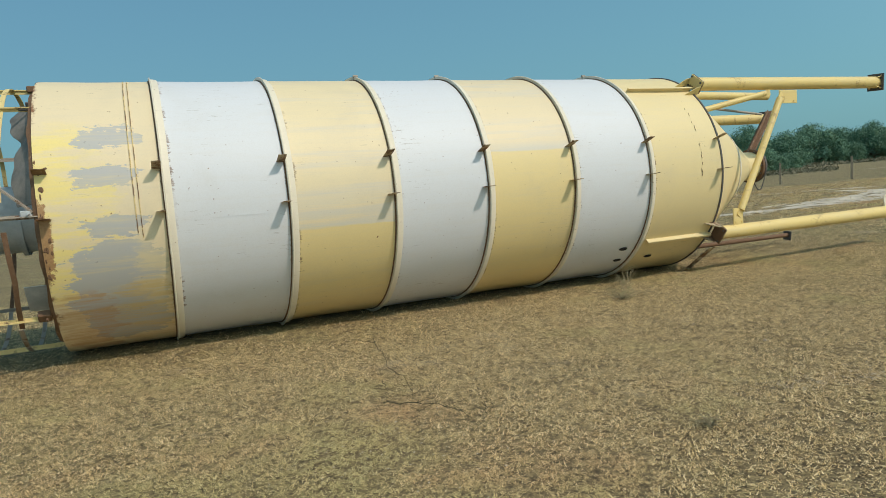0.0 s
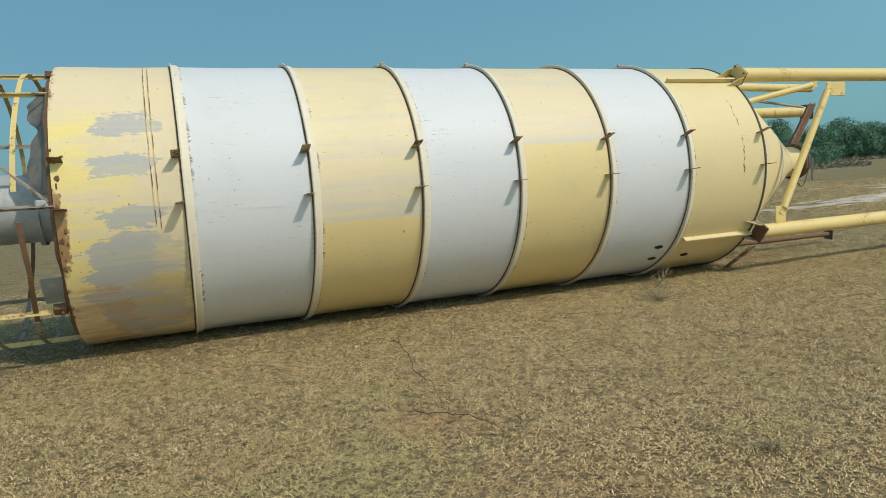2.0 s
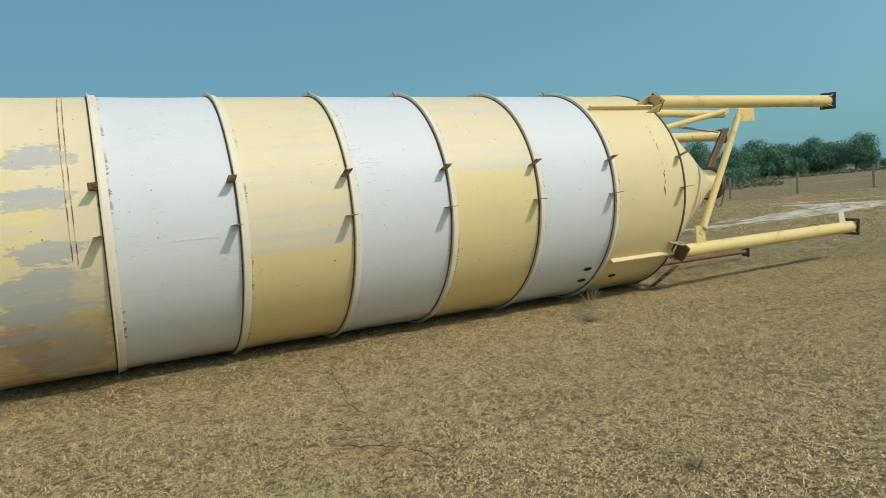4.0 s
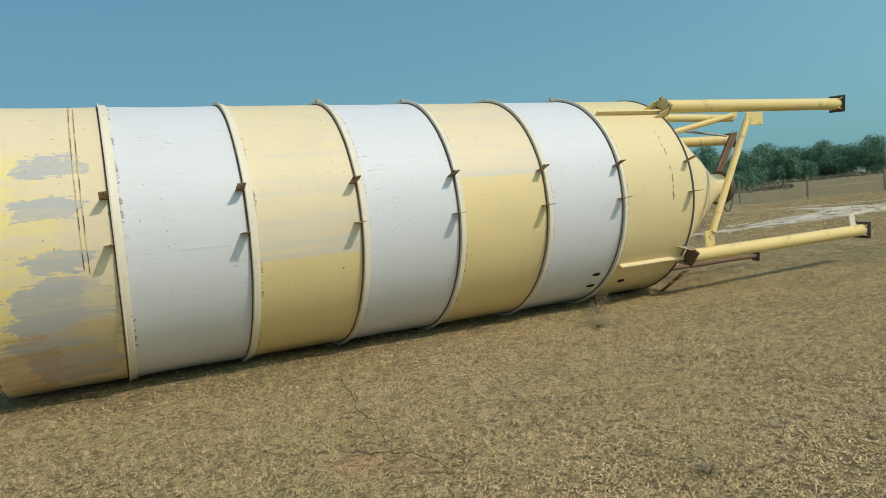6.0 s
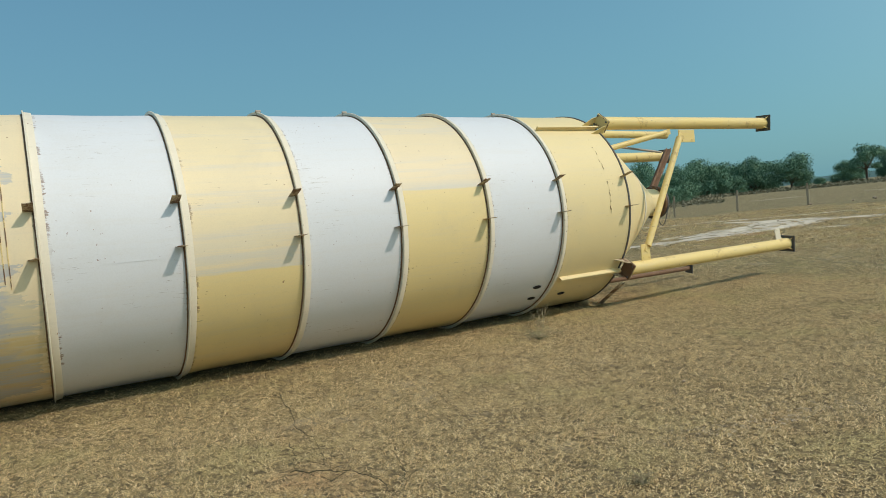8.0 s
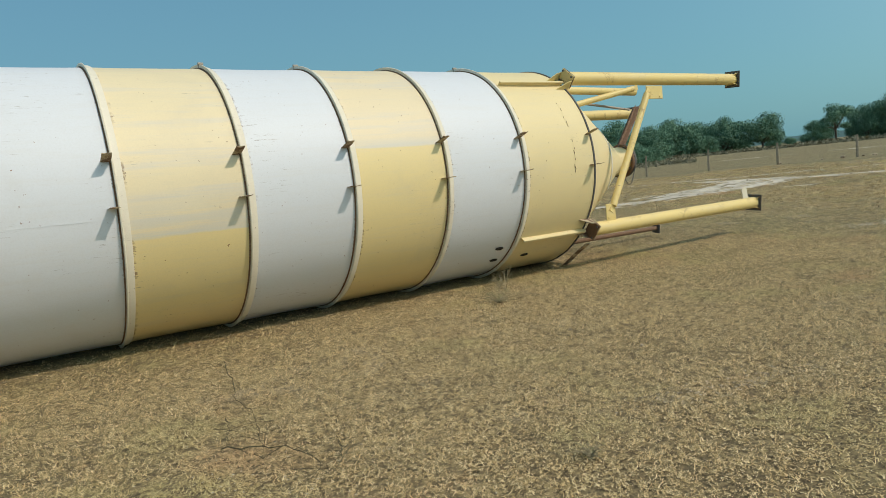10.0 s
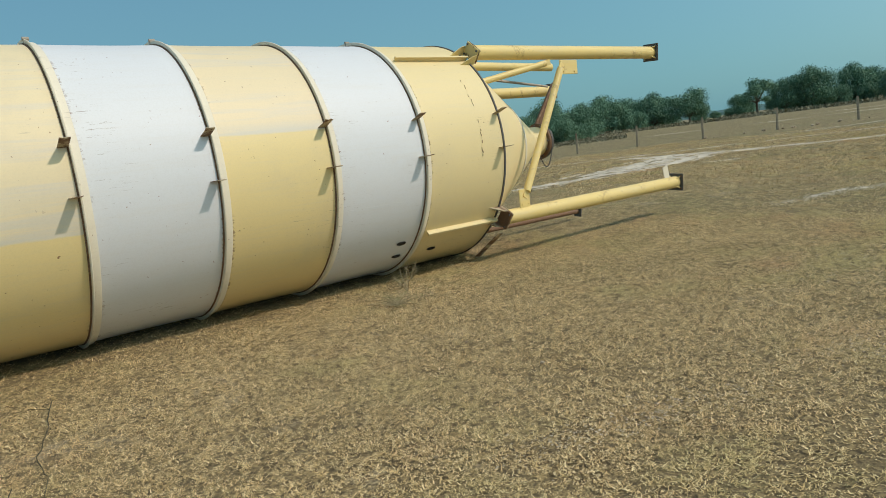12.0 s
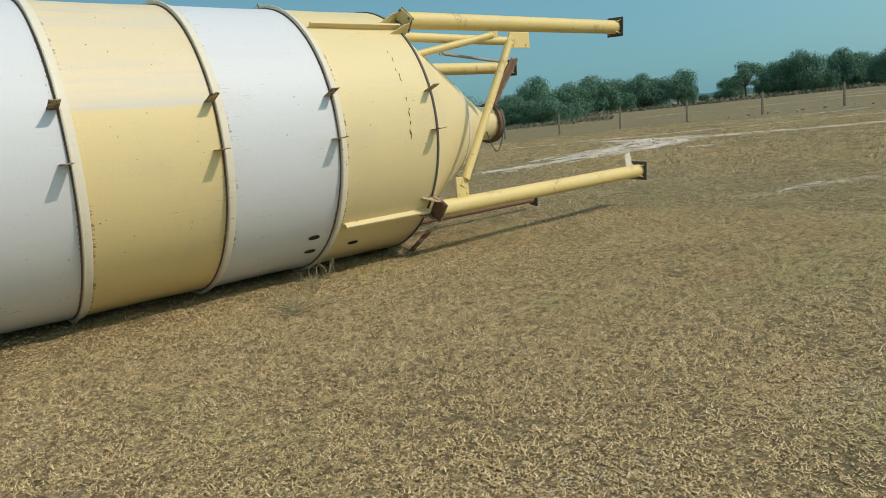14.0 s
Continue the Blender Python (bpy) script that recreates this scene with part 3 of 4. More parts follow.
for k in range(18):
    deg = rng.uniform(66, 91) if k < 12 else rng.uniform(96, 112)
    bm = bmesh.new()
    m = shell_frame(START + 0.012 + abs(rng.gauss(0, 0.03)), deg, R + 0.001)
    bmesh.ops.create_icosphere(bm, subdivisions=1, radius=1.0, matrix=m @ Matrix.Diagonal((rng.uniform(0.006, 0.022), rng.uniform(0.01, 0.04), 0.005, 1)))
    for v in bm.verts:
        v.co += Vector((rng.uniform(-1, 1), rng.uniform(-1, 1), rng.uniform(-1, 1))) * 0.004
    part("rust_scale", bm, M_rust, silo, "flake of rust on the torn edge")
# buckled lip plate hanging past the open edge
bm = lathe([(START - 0.03, R - 0.05), (START - 0.03, R - 0.035), (START + 0.02, R - 0.012), (START + 0.02, R - 0.026)], 40, 30, 150)
for v in bm.verts:
    v.co.x += 0.025 * noise.noise((0, v.co.y * 4, v.co.z * 4)) - 0.01
part("lip", bm, M_rust, silo, "rusted torn lip at the open edge")
bm = lathe([(START - 0.20, R - 0.30), (START - 0.20, R - 0.28), (START + 0.02, R - 0.05), (START + 0.02, R - 0.08)], 24, 96, 148)
for v in bm.verts:
    if v.co.x < START - 0.1:
        v.co.x += 0.10 * noise.noise((1, v.co.y * 5, v.co.z * 5))
part("torn_sheet", bm, M_inside, silo, "torn flap of grey cement-crusted sheet", smooth=True)

# top works beyond the open end: filter housing, guard-rail hoops and bars
flt = part("filter_housing", tube(bmesh.new(), (START + 0.1, 0.0, ZC + 0.03), (-8.75, 0.0, ZC + 0.03), 0.375, seg=48), M_zinc, silo, "dull grey round filter housing", smooth=True)
for x in (-7.62, -8.25):
    part("strap", lathe([(x, 0.37), (x, 0.383), (x + 0.05, 0.383), (x + 0.05, 0.37)], 48), M_zinc, flt)
part("filter_flange", lathe([(-8.75, 0.36), (-8.75, 0.43), (-8.72, 0.43), (-8.72, 0.36)], 48), M_dark, flt)
for x in (-7.60, -7.98, -8.4):
    # each hoop is broken beside the filter: clean yellow above, rusted below, chalky underneath
    for lo, hi, mat, label in ((97, 262, M_hoop, "bent yellow flat-bar guard hoop"), (42, 86, M_rust, "rusted length of guard hoop"), (-42, 41, M_rail, "dusty flat-bar guard hoop"),
                               (-96, -43, M_rust, "rusted far side of a guard hoop")):
        hoop = lathe([(x, 1.455), (x, 1.463), (x + 0.046, 1.463), (x + 0.046, 1.455)], 40, lo, hi)
        for v in hoop.verts:
            rise = (v.co.z - ZC) / 1.46
            v.co.x += 0.02 * noise.noise((x, v.co.y, v.co.z)) + 0.04 * rise + (0.10 * (0.5 - abs(rise + 0.4)) if lo == 42 else 0.0)
        part("hoop", hoop, mat, silo, label, smooth=True)
for deg, r, x1, mat in ((181, 1.47, -8.6, M_hoop), (139, 1.49, -8.6, M_hoop), (91, 1.50, -8.6, M_rail), (47, 1.48, -8.6, M_hoop),
                        (12, 1.45, -8.6, M_hoop), (236, 1.47, -8.6, M_rail), (318, 1.47, -8.6, M_rail), (278, 1.47, -8.6, M_rail)):
    bm = bmesh.new()
    bar(bm, at_shell(START + 0.05, deg, r), at_shell(x1, deg, r), 0.045, 0.012)
    bar(bm, at_shell(START + 0.05, deg, r - 0.02), at_shell(x1, deg, r - 0.02), 0.010, 0.045)
    part("guard_bar", bm, mat, silo, "straight guard-rail bar")
bm = bmesh.new()
bar(bm, at_shell(-7.30, 92.5, 1.49), at_shell(-8.05, 121, 1.49), 0.04, 0.02)
part("brace", bm, M_rail, silo, "thin diagonal brace")
for deg, x, size, mat in ((92, -7.36, (0.10, 0.07, 0.05), M_zinc), (49, -7.36, (0.12, 0.10, 0.08), M_rust), (139, -7.32, (0.13, 0.05, 0.03), M_dark), (181, -7.33, (0.16, 0.09, 0.07), M_rust)):
    bm = bmesh.new()
    box(bm, size, shell_frame(x, deg, 1.48), 0.008)
    tube(bm, at_shell(x + 0.02, deg, 1.48), at_shell(x + 0.02, deg, 1.55), 0.014, seg=8)
    part("clamp", bm, mat, silo, "bolted clamp on the guard rail")
bm = lathe([(-7.52, 1.25), (-7.52, 1.26), (-7.30, 1.26), (-7.30, 1.25)], 10, 42, 58)
part("bent_plate", bm, M_zinc, silo, "bent blue-grey plate", smooth=True)

# hopper cone, its seam, spout and flange
half = 0.64


def cone_r(x):
    return R - 0.012 - (x - END) * half


CONE_END = 3.30
part("cone", lathe([(END, cone_r(END)), (CONE_END, cone_r(CONE_END)), (CONE_END, cone_r(CONE_END) - 0.012), (END, cone_r(END) - 0.02)], 128), M_yel_c, silo, "pale yellow hopper cone", smooth=True)
part("cone_band", lathe([(2.58, cone_r(2.58)), (2.59, cone_r(2.59) + 0.014), (2.66, cone_r(2.66) + 0.014), (2.67, cone_r(2.67))], 96), M_band, silo, "flat seam band round the cone", smooth=True)
part("spout", lathe([(CONE_END - 0.01, 0.30), (3.40, 0.25), (3.65, 0.25), (3.65, 0.235), (3.40, 0.235), (CONE_END - 0.01, 0.285)], 48), M_yel_c, silo, "short spout at the cone's end", smooth=True)
flange = part("outlet_flange", lathe([(3.63, 0.24), (3.63, 0.30), (3.645, 0.305), (3.675, 0.305), (3.675, 0.24)], 48), M_rust, silo, "rusted outlet flange")
part("outlet_flange", lathe([(3.695, 0.20), (3.695, 0.295), (3.735, 0.295), (3.735, 0.20)], 48), M_dark, silo, "dark mating flange")
for k in range(12):
    bm = bmesh.new()
    a = 360 * k / 12
    tube(bm, at_shell(3.60, a, 0.272), at_shell(3.765, a, 0.272), 0.012, seg=6)
    part("bolt", bm, M_dark, flange)
# loose cable hanging from the flange
bm = bmesh.new()
pts = [Vector((3.70 - 0.32 * t, -0.28 + 0.04 * t, ZC - 0.12 - 0.34 * math.sin(math.pi * t) * (1 - 0.2 * t))) for t in [i / 14 for i in range(15)]]
for p, q in zip(pts, pts[1:]):
    tube(bm, p, q, 0.009, seg=6)
part("cable", bm, M_dark, silo, "loose black cable loop")

# legs: four tubes with base pads, end plates and side ribs
PHI, LEG_R, LEG_A, LEG_B = 8.6, 1.635, 1.47, 5.60
LEGS = {"top_front": 133.2 + PHI, "low_front": 45 + PHI, "top_back": -135 + PHI}


def leg_point(key, x, r=LEG_R):
    return at_shell(x, LEGS[key], r)


for key, deg in LEGS.items():
    a, b = leg_point(key, LEG_A), leg_point(key, LEG_B)
    leg = part("leg", tube(bmesh.new(), a, b, 0.100, seg=32), M_leg, silo, "yellow round steel leg tube", smooth=True)
    m = Matrix.Rotation(radians(4), 4, "X")
    # square base plate with bolt holes
    bm = bmesh.new()
    box(bm, (0.018, 0.29, 0.29), Matrix.Translation(b + Vector((0.009, 0, 0))) @ m, 0.003)
    plate = part("base_plate", bm, M_dark, leg, "dark rusted square base plate")
    for u in (-0.105, 0.105):
        for v in (-0.105, 0.105):
            bm = bmesh.new()
            p = b + m.to_3x3() @ Vector((0, u, v))
            tube(bm, p + Vector((-0.012, 0, 0)), p + Vector((0.026, 0, 0)), 0.016, seg=8)
            part("bolt", bm, M_bracket, leg)
    for k in range(4):
        bm = bmesh.new()
        a0 = radians(45 + 90 * k)
        o0 = m.to_3x3() @ Vector((0, math.cos(a0), math.sin(a0)))
        t0 = m.to_3x3() @ Vector((0, -math.sin(a0), math.cos(a0)))
        q = [b + o0 * 0.095, b + o0 * 0.150, b + o0 * 0.095 - Vector((0.11, 0, 0))]
        v = [bm.verts.new(p + t0 * s) for s in (-0.005, 0.005) for p in q]
        bm.faces.new(v[:3]), bm.faces.new(reversed(v[3:]))
        for i in range(3):
            bm.faces.new((v[i], v[i + 3], v[(i + 1) % 3 + 3], v[(i + 1) % 3]))
        bmesh.ops.recalc_face_normals(bm, faces=bm.faces)
        part("web", bm, M_leg, leg)
    # splice plate where the leg meets the shell, and its twin
    for dx, mat in ((-0.002, M_rust if key == "low_front" else M_hoop), (0.022, M_bracket)):
        bm = bmesh.new()
        box(bm, (0.016, 0.26, 0.20), shell_frame(LEG_A - 0.02 + dx, deg, LEG_R + 0.005), 0.004)
        part("splice_plate", bm, mat, leg, "bolted square splice plate")
    for u in (-0.10, 0.10):
        for v in (-0.07, 0.07):
            bm = bmesh.new()
            m2 = shell_frame(LEG_A, deg, LEG_R + 0.005)
            tube(bm, m2 @ Vector((-0.045, u, v)), m2 @ Vector((0.03, u, v)), 0.014, seg=6)
            part("bolt", bm, M_dark, leg)
    # long rib welded along the last strake, and gussets up to the splice
    bm = bmesh.new()
    box(bm, (1.20, 0.014, 0.065), shell_frame(0.79, deg - (0.6 if key == "top_front" else 2.0), R + 0.028), 0.002)
    box(bm, (1.20, 0.034, 0.010), shell_frame(0.79, deg - (1.1 if key == "top_front" else 2.5), R + 0.062), 0.002)
    part("rib", bm, M_yel_c, silo, "long yellow rib welded along the strake")
    for s in (-4.6, 4.6):
        bm = bmesh.new()
        m2 = shell_frame(LEG_A - 0.03, deg + s, 0)
        q = [Vector((0, 0, R - 0.01)), Vector((0, 0, R + 0.14)), Vector((-0.07, 0, R + 0.12)), Vector((-0.24, 0, R - 0.01))]
        v = [bm.verts.new(m2 @ (p + Vector((0, e, 0)))) for e in (-0.006, 0.006) for p in q]
        bm.faces.new(v[:4]), bm.faces.new(reversed(v[4:]))
        for i in range(4):
            bm.faces.new((v[i], v[i + 4], v[(i + 1) % 4 + 4], v[(i + 1) % 4]))
        bmesh.ops.recalc_face_normals(bm, faces=bm.faces)
        part("gusset", bm, M_bracket if key == "low_front" else M_hoop, silo, "rusting yellow gusset plate")


def lug_plate(center, size, mat):
    bm = bmesh.new()
    box(bm, size, Matrix.Translation(center), 0.006)
    for s in (-0.3, 0.3):
        p = Vector(center) + Vector((s * size[0], 0, -0.3 * size[2]))
        tube(bm, p + Vector((0, -size[1] * 0.5 - 0.012, 0)), p + Vector((0, size[1] * 0.5 + 0.012, 0)), 0.013, seg=6)
    part("strut_plate", bm, mat, silo, "bolted strut connection plate")


def strut(a, b, r, mat, label):
    bm = bmesh.new()
    tube(bm, a, b, r, seg=20)
    d = (Vector(b) - Vector(a)).normalized()
    for p, s in ((Vector(a), -1), (Vector(b), 1)):
        bar(bm, p - d * s * 0.06, p + d * s * 0.10, r * 1.9, 0.016, 90)
    part("strut", bm, mat, silo, label, smooth=True)


# front and back struts between upper and lower legs
strut((3.07, -1.15, 2.57), (1.90, -1.35, 0.88), 0.052, M_leg, "yellow tube strut between upper and lower leg")
# a brown rusted channel from the far upper leg down to the outlet
bm = bmesh.new()
bar(bm, (5.44, 1.07, 2.64), (3.80, 0.26, 1.60), 0.14, 0.012, 0)
for side in (-0.064, 0.064):
    bar(bm, (5.44 + side, 1.04, 2.64), (3.80 + side, 0.23, 1.60), 0.012, 0.06, 0)
part("strut", bm, M_rust, silo, "brown rusted channel strut from the far leg to the outlet")
lug_plate((3.29, -1.12, 2.60), (0.40, 0.016, 0.21), M_leg)
lug_plate((1.84, -1.35, 0.79), (0.20, 0.016, 0.26), M_leg)
# small ear at the end of the lower front leg
p = leg_point("low_front", 5.34)
bm = bmesh.new()
box(bm, (0.15, 0.014, 0.24), Matrix.Translation(p + Vector((0, 0.0, 0.18))) @ pose(0, 0, 0, 0, -12, 0), 0.004)
part("ear", bm, M_band, silo, "small pale connection ear on the leg")
# upper cross braces and the filling pipe behind the upper leg
strut((1.52, -0.92, 2.42), (2.80, -1.10, 2.66), 0.045, M_leg, "yellow diagonal brace from the shell to the leg")
strut((3.15, 0.32, 2.63), (5.10, 1.0, 2.58), 0.022, M_rail, "thin dark diagonal brace")
part("filling_pipe", tube(bmesh.new(), (1.30, 0.35, 2.90), (4.55, 0.35, 2.83), 0.068, seg=24), M_leg, silo, "yellow filling pipe between the legs", smooth=True)
# the fourth leg, crushed in under the shell and rusted through, with its end plate
low_leg = part("leg", tube(bmesh.new(), (1.20, 0.28, 0.205), (4.84, 0.28, 0.185), 0.040, seg=24), M_rust, silo, "rusted brown leg tube lying close to the grass", smooth=True)
bm = bmesh.new()
box(bm, (0.018, 0.17, 0.17), Matrix.Translation((4.85, 0.28, 0.175)) @ pose(0, 0, 0, 8, 0, 0), 0.003)
part("base_plate", bm, M_dark, low_leg, "dark rusted square base plate")
# prop plate under the shell's end
bm = bmesh.new()
bar(bm, (1.43, -1.22, 0.36), (1.40, -0.72, 0.01), 0.11, 0.014, 0)
part("prop", bm, M_bracket, silo, "flat plate prop under the shell end")


# ---------------------------------------------------------------- grass
def field(seed, scale, size=64):
    """A smooth random field, as a function of arrays x and y."""
    g = np.random.default_rng(seed).random((size, size))

    def sample(x, y):
        u, v = x / scale, y / scale
        i, j = np.floor(u).astype(int), np.floor(v).astype(int)
        a, b = u - i, v - j
        a, b = a * a * (3 - 2 * a), b * b * (3 - 2 * b)
        g00, g10 = g[i % size, j % size], g[(i + 1) % size, j % size]
        g01, g11 = g[i % size, (j + 1) % size], g[(i + 1) % size, (j + 1) % size]
        return (g00 * (1 - a) + g10 * a) * (1 - b) + (g01 * (1 - a) + g11 * a) * b

    return sample


big_f, mid_f = field(1, 2.6), field(2, 0.7)
clump_near, clump_mid, clump_far = field(3, 0.032, 500), field(4, 0.075, 400), field(6, 0.22, 300)


def blades(rng, x, y, length, width, lo, hi, clump):
    n = len(x)
    keep = 0.06 * big_f(x, y) + 0.08 * mid_f(x, y) + 0.86 * clump(x, y)
    ok = rng.random(n) < np.clip((keep - 0.29) * 4.4, 0.05, 1)
    for points, w in TRACKS:
        for (x0, y0), (x1, y1) in zip(points, points[1:]):
            ux, uy = x1 - x0, y1 - y0
            t = np.clip(((x - x0) * ux + (y - y0) * uy) / (ux * ux + uy * uy), 0, 1)
            gap = np.hypot(x - x0 - t * ux, y - y0 - t * uy)
            ok &= (gap > w * 0.75) | (rng.random(n) < 0.12)
    x, y, k = x[ok], y[ok], keep[ok]
    n = len(x)
    yaw = rng.random(n) * 2 * np.pi
    tilt = np.radians(rng.uniform(lo, hi, n))
    ln = length * rng.uniform(0.45, 1.4, n) * (0.6 + 0.8 * k)
    d = np.stack([np.cos(yaw) * np.cos(tilt), np.sin(yaw) * np.cos(tilt), np.sin(tilt)], 1)
    s = np.stack([-np.sin(yaw), np.cos(yaw), np.zeros(n)], 1) * (width * rng.uniform(0.6, 1.3, n) / 2)[:, None]
    p = np.stack([x, y, soil(x, y) - 0.001 + rng.uniform(0, 0.009, n)], 1)
    return np.stack([p - s, p + s, p + d * ln[:, None]], 1).reshape(-1, 3)


def tri_mesh(name, verts, material):
    n = len(verts)
    me = bpy.data.meshes.new(name)
    me.vertices.add(n)
    me.vertices.foreach_set("co", np.ascontiguousarray(verts, np.float32).ravel())
    me.loops.add(n)
    me.loops.foreach_set("vertex_index", np.arange(n, dtype=np.int32))
    me.polygons.add(n // 3)
    me.polygons.foreach_set("loop_start", np.arange(0, n, 3, dtype=np.int32))
    me.polygons.foreach_set("loop_total", np.full(n // 3, 3, dtype=np.int32))
    me.update(calc_edges=True)
    me.materials.append(material)
    return me


def build_grass():
    rng = np.random.default_rng(5)

    def scatter(x0, x1, y0, y1, density):
        """Even cover that thins out unevenly over its last few metres."""
        n = int((x1 - x0) * (y1 - y0) * density)
        x, y = rng.uniform(x0, x1, n), rng.uniform(y0, y1, n)
        rim = np.minimum(np.minimum(x - x0, x1 - x), np.minimum(y - y0, y1 - y)) / (0.14 * (y1 - y0))
        stay = rng.random(n) < np.clip(rim + big_f(x, y) - 0.5, 0, 1)
        return x[stay], y[stay]

    sets = []
    x, y = scatter(-9.0, 5.5, -7.6, -0.4, 15500)
    sets.append(blades(rng, x, y, 0.017, 0.0056, 0, 34, clump_near))
    x, y = scatter(-11, 18, -8.5, 8, 2500)
    sets.append(blades(rng, x, y, 0.028, 0.0075, 2, 36, clump_mid))
    x, y = scatter(7, 40, -12, 24, 420)
    sets.append(blades(rng, x, y, 0.06, 0.020, 5, 50, clump_far))
    # crumbs of pale soil where the sward is scuffed through
    crumbs = []
    for (x0, y0), (x1, y1), w, n, size in (((-2.7, -5.5), (-1.2, -6.05), 0.10, 420, 0.008), ((-0.5, -6.2), (0.3, -6.5), 0.22, 420, 0.008), ((-2.2, -3.0), (-1.6, -2.6), 0.25, 150, 0.008),
                                           ((6.4, -2.6), (8.6, -3.6), 0.13, 620, 0.017), ((1.5, -5.2), (3.2, -5.6), 0.5, 420, 0.011), ((-5.5, -4.6), (-4.6, -5.4), 0.4, 150, 0.008)):
        t = rng.random(n)
        c = np.stack([x0 + (x1 - x0) * t + rng.normal(0, w, n), y0 + (y1 - y0) * t + rng.normal(0, w, n), rng.uniform(0.004, 0.012, n)], 1)
        c[:, 2] += soil(c[:, 0], c[:, 1])
        for turn in (0, 1):
            a = rng.uniform(0, 2 * np.pi, n)
            pts = [c + np.stack([np.cos(a + k * 2.1), np.sin(a + k * 2.1), rng.uniform(-0.3, 0.3, n)], 1) * (size * rng.uniform(0.3, 1.3, n))[:, None] for k in range(3)]
            crumbs.append(np.stack(pts, 1).reshape(-1, 3))
    tagged(new("soil_crumbs", tri_mesh("soil_crumbs", np.concatenate(crumbs), M_sand)), "crumbs of pale dusty soil between the grass", "soil", kind="stuff")
    tagged(new("grass", tri_mesh("grass", np.concatenate(sets), M_grass)), "short dry straw-coloured grass with greener tufts", "grass", kind="stuff")


build_grass()


# ---------------------------------------------------------------- weeds by the silo
def weed(name, m, label, stems, height, spread, leaf, seed, leaves=14, droop=0.35):
    rng = random.Random(seed)
    e = thing(name, m, label, "plant", "weeds in the grass")
    foliage = []
    bm = bmesh.new()
    for k in range(stems):
        yaw = rng.uniform(0, 2 * math.pi)
        reach = spread * rng.uniform(0.3, 1.0)
        h = height * rng.uniform(0.45, 1.0)
        pts = []
        n = 7
        for i in range(n + 1):
            t = i / n
            pts.append(Vector((math.cos(yaw) * reach * t + rng.uniform(-1, 1) * 0.02 * t, math.sin(yaw) * reach * t + rng.uniform(-1, 1) * 0.02 * t,
                               h * (t - droop * t * t) / (1 - droop))))
        for i in range(n):
            tube(bm, pts[i], pts[i + 1], 0.004 * (1 - i / n) + 0.0012, 0.004 * (1 - (i + 1) / n) + 0.0012, seg=5)
            if i > 1 and rng.random() < 0.6:
                q = pts[i] + Vector((rng.uniform(-1, 1), rng.uniform(-1, 1), rng.uniform(0, 1))).normalized() * reach * 0.22
                tube(bm, pts[i], q, 0.002, 0.001, seg=4)
                pts_leaf = [q]
            else:
                pts_leaf = [pts[i + 1]]
            for c in pts_leaf:
                for _ in range(max(1, leaves // n)):
                    c2 = c + Vector((rng.gauss(0, 0.02), rng.gauss(0, 0.02), rng.gauss(0, 0.012)))
                    d = Vector((rng.gauss(0, 1), rng.gauss(0, 1), rng.gauss(0.2, 0.5))).normalized() * leaf * rng.uniform(0.6, 1.3)
                    s = d.cross(Vector((rng.gauss(0, 1), rng.gauss(0, 1), rng.gauss(0, 1)))).normalized() * leaf * 0.28
                    foliage += [c2, c2 + d * 0.5 + s, c2 + d, c2, c2 + d, c2 + d * 0.5 - s]
    tagged(part("dry_growth", bm, M_stem, e, "thin dry stems"), kind="stuff")
    ob = new("leaves", tri_mesh("leaves", np.array([tuple(v) for v in foliage]), M_weed))
    ob.parent = e
    tagged(ob, kind="stuff")
    return e


weed("weed", pose(-0.45, -1.55, -0.01), "dry leafy weed with pale twigs beside the silo", 5, 0.33, 0.34, 0.020, 1, 7)
weed("weed", pose(-0.95, -2.05, -0.01), "low grey-green weed in the grass beside the silo", 34, 0.09, 0.50, 0.018, 2, 14, 0.7)
weed("weed", pose(-0.35, -1.30, -0.01), "low grey-green weed against the shell", 9, 0.13, 0.26, 0.018, 3, 10, 0.6)
weed("weed", pose(0.05, -0.95, -0.01), "small dry weed under the shell", 5, 0.26, 0.2, 0.018, 31, 7)


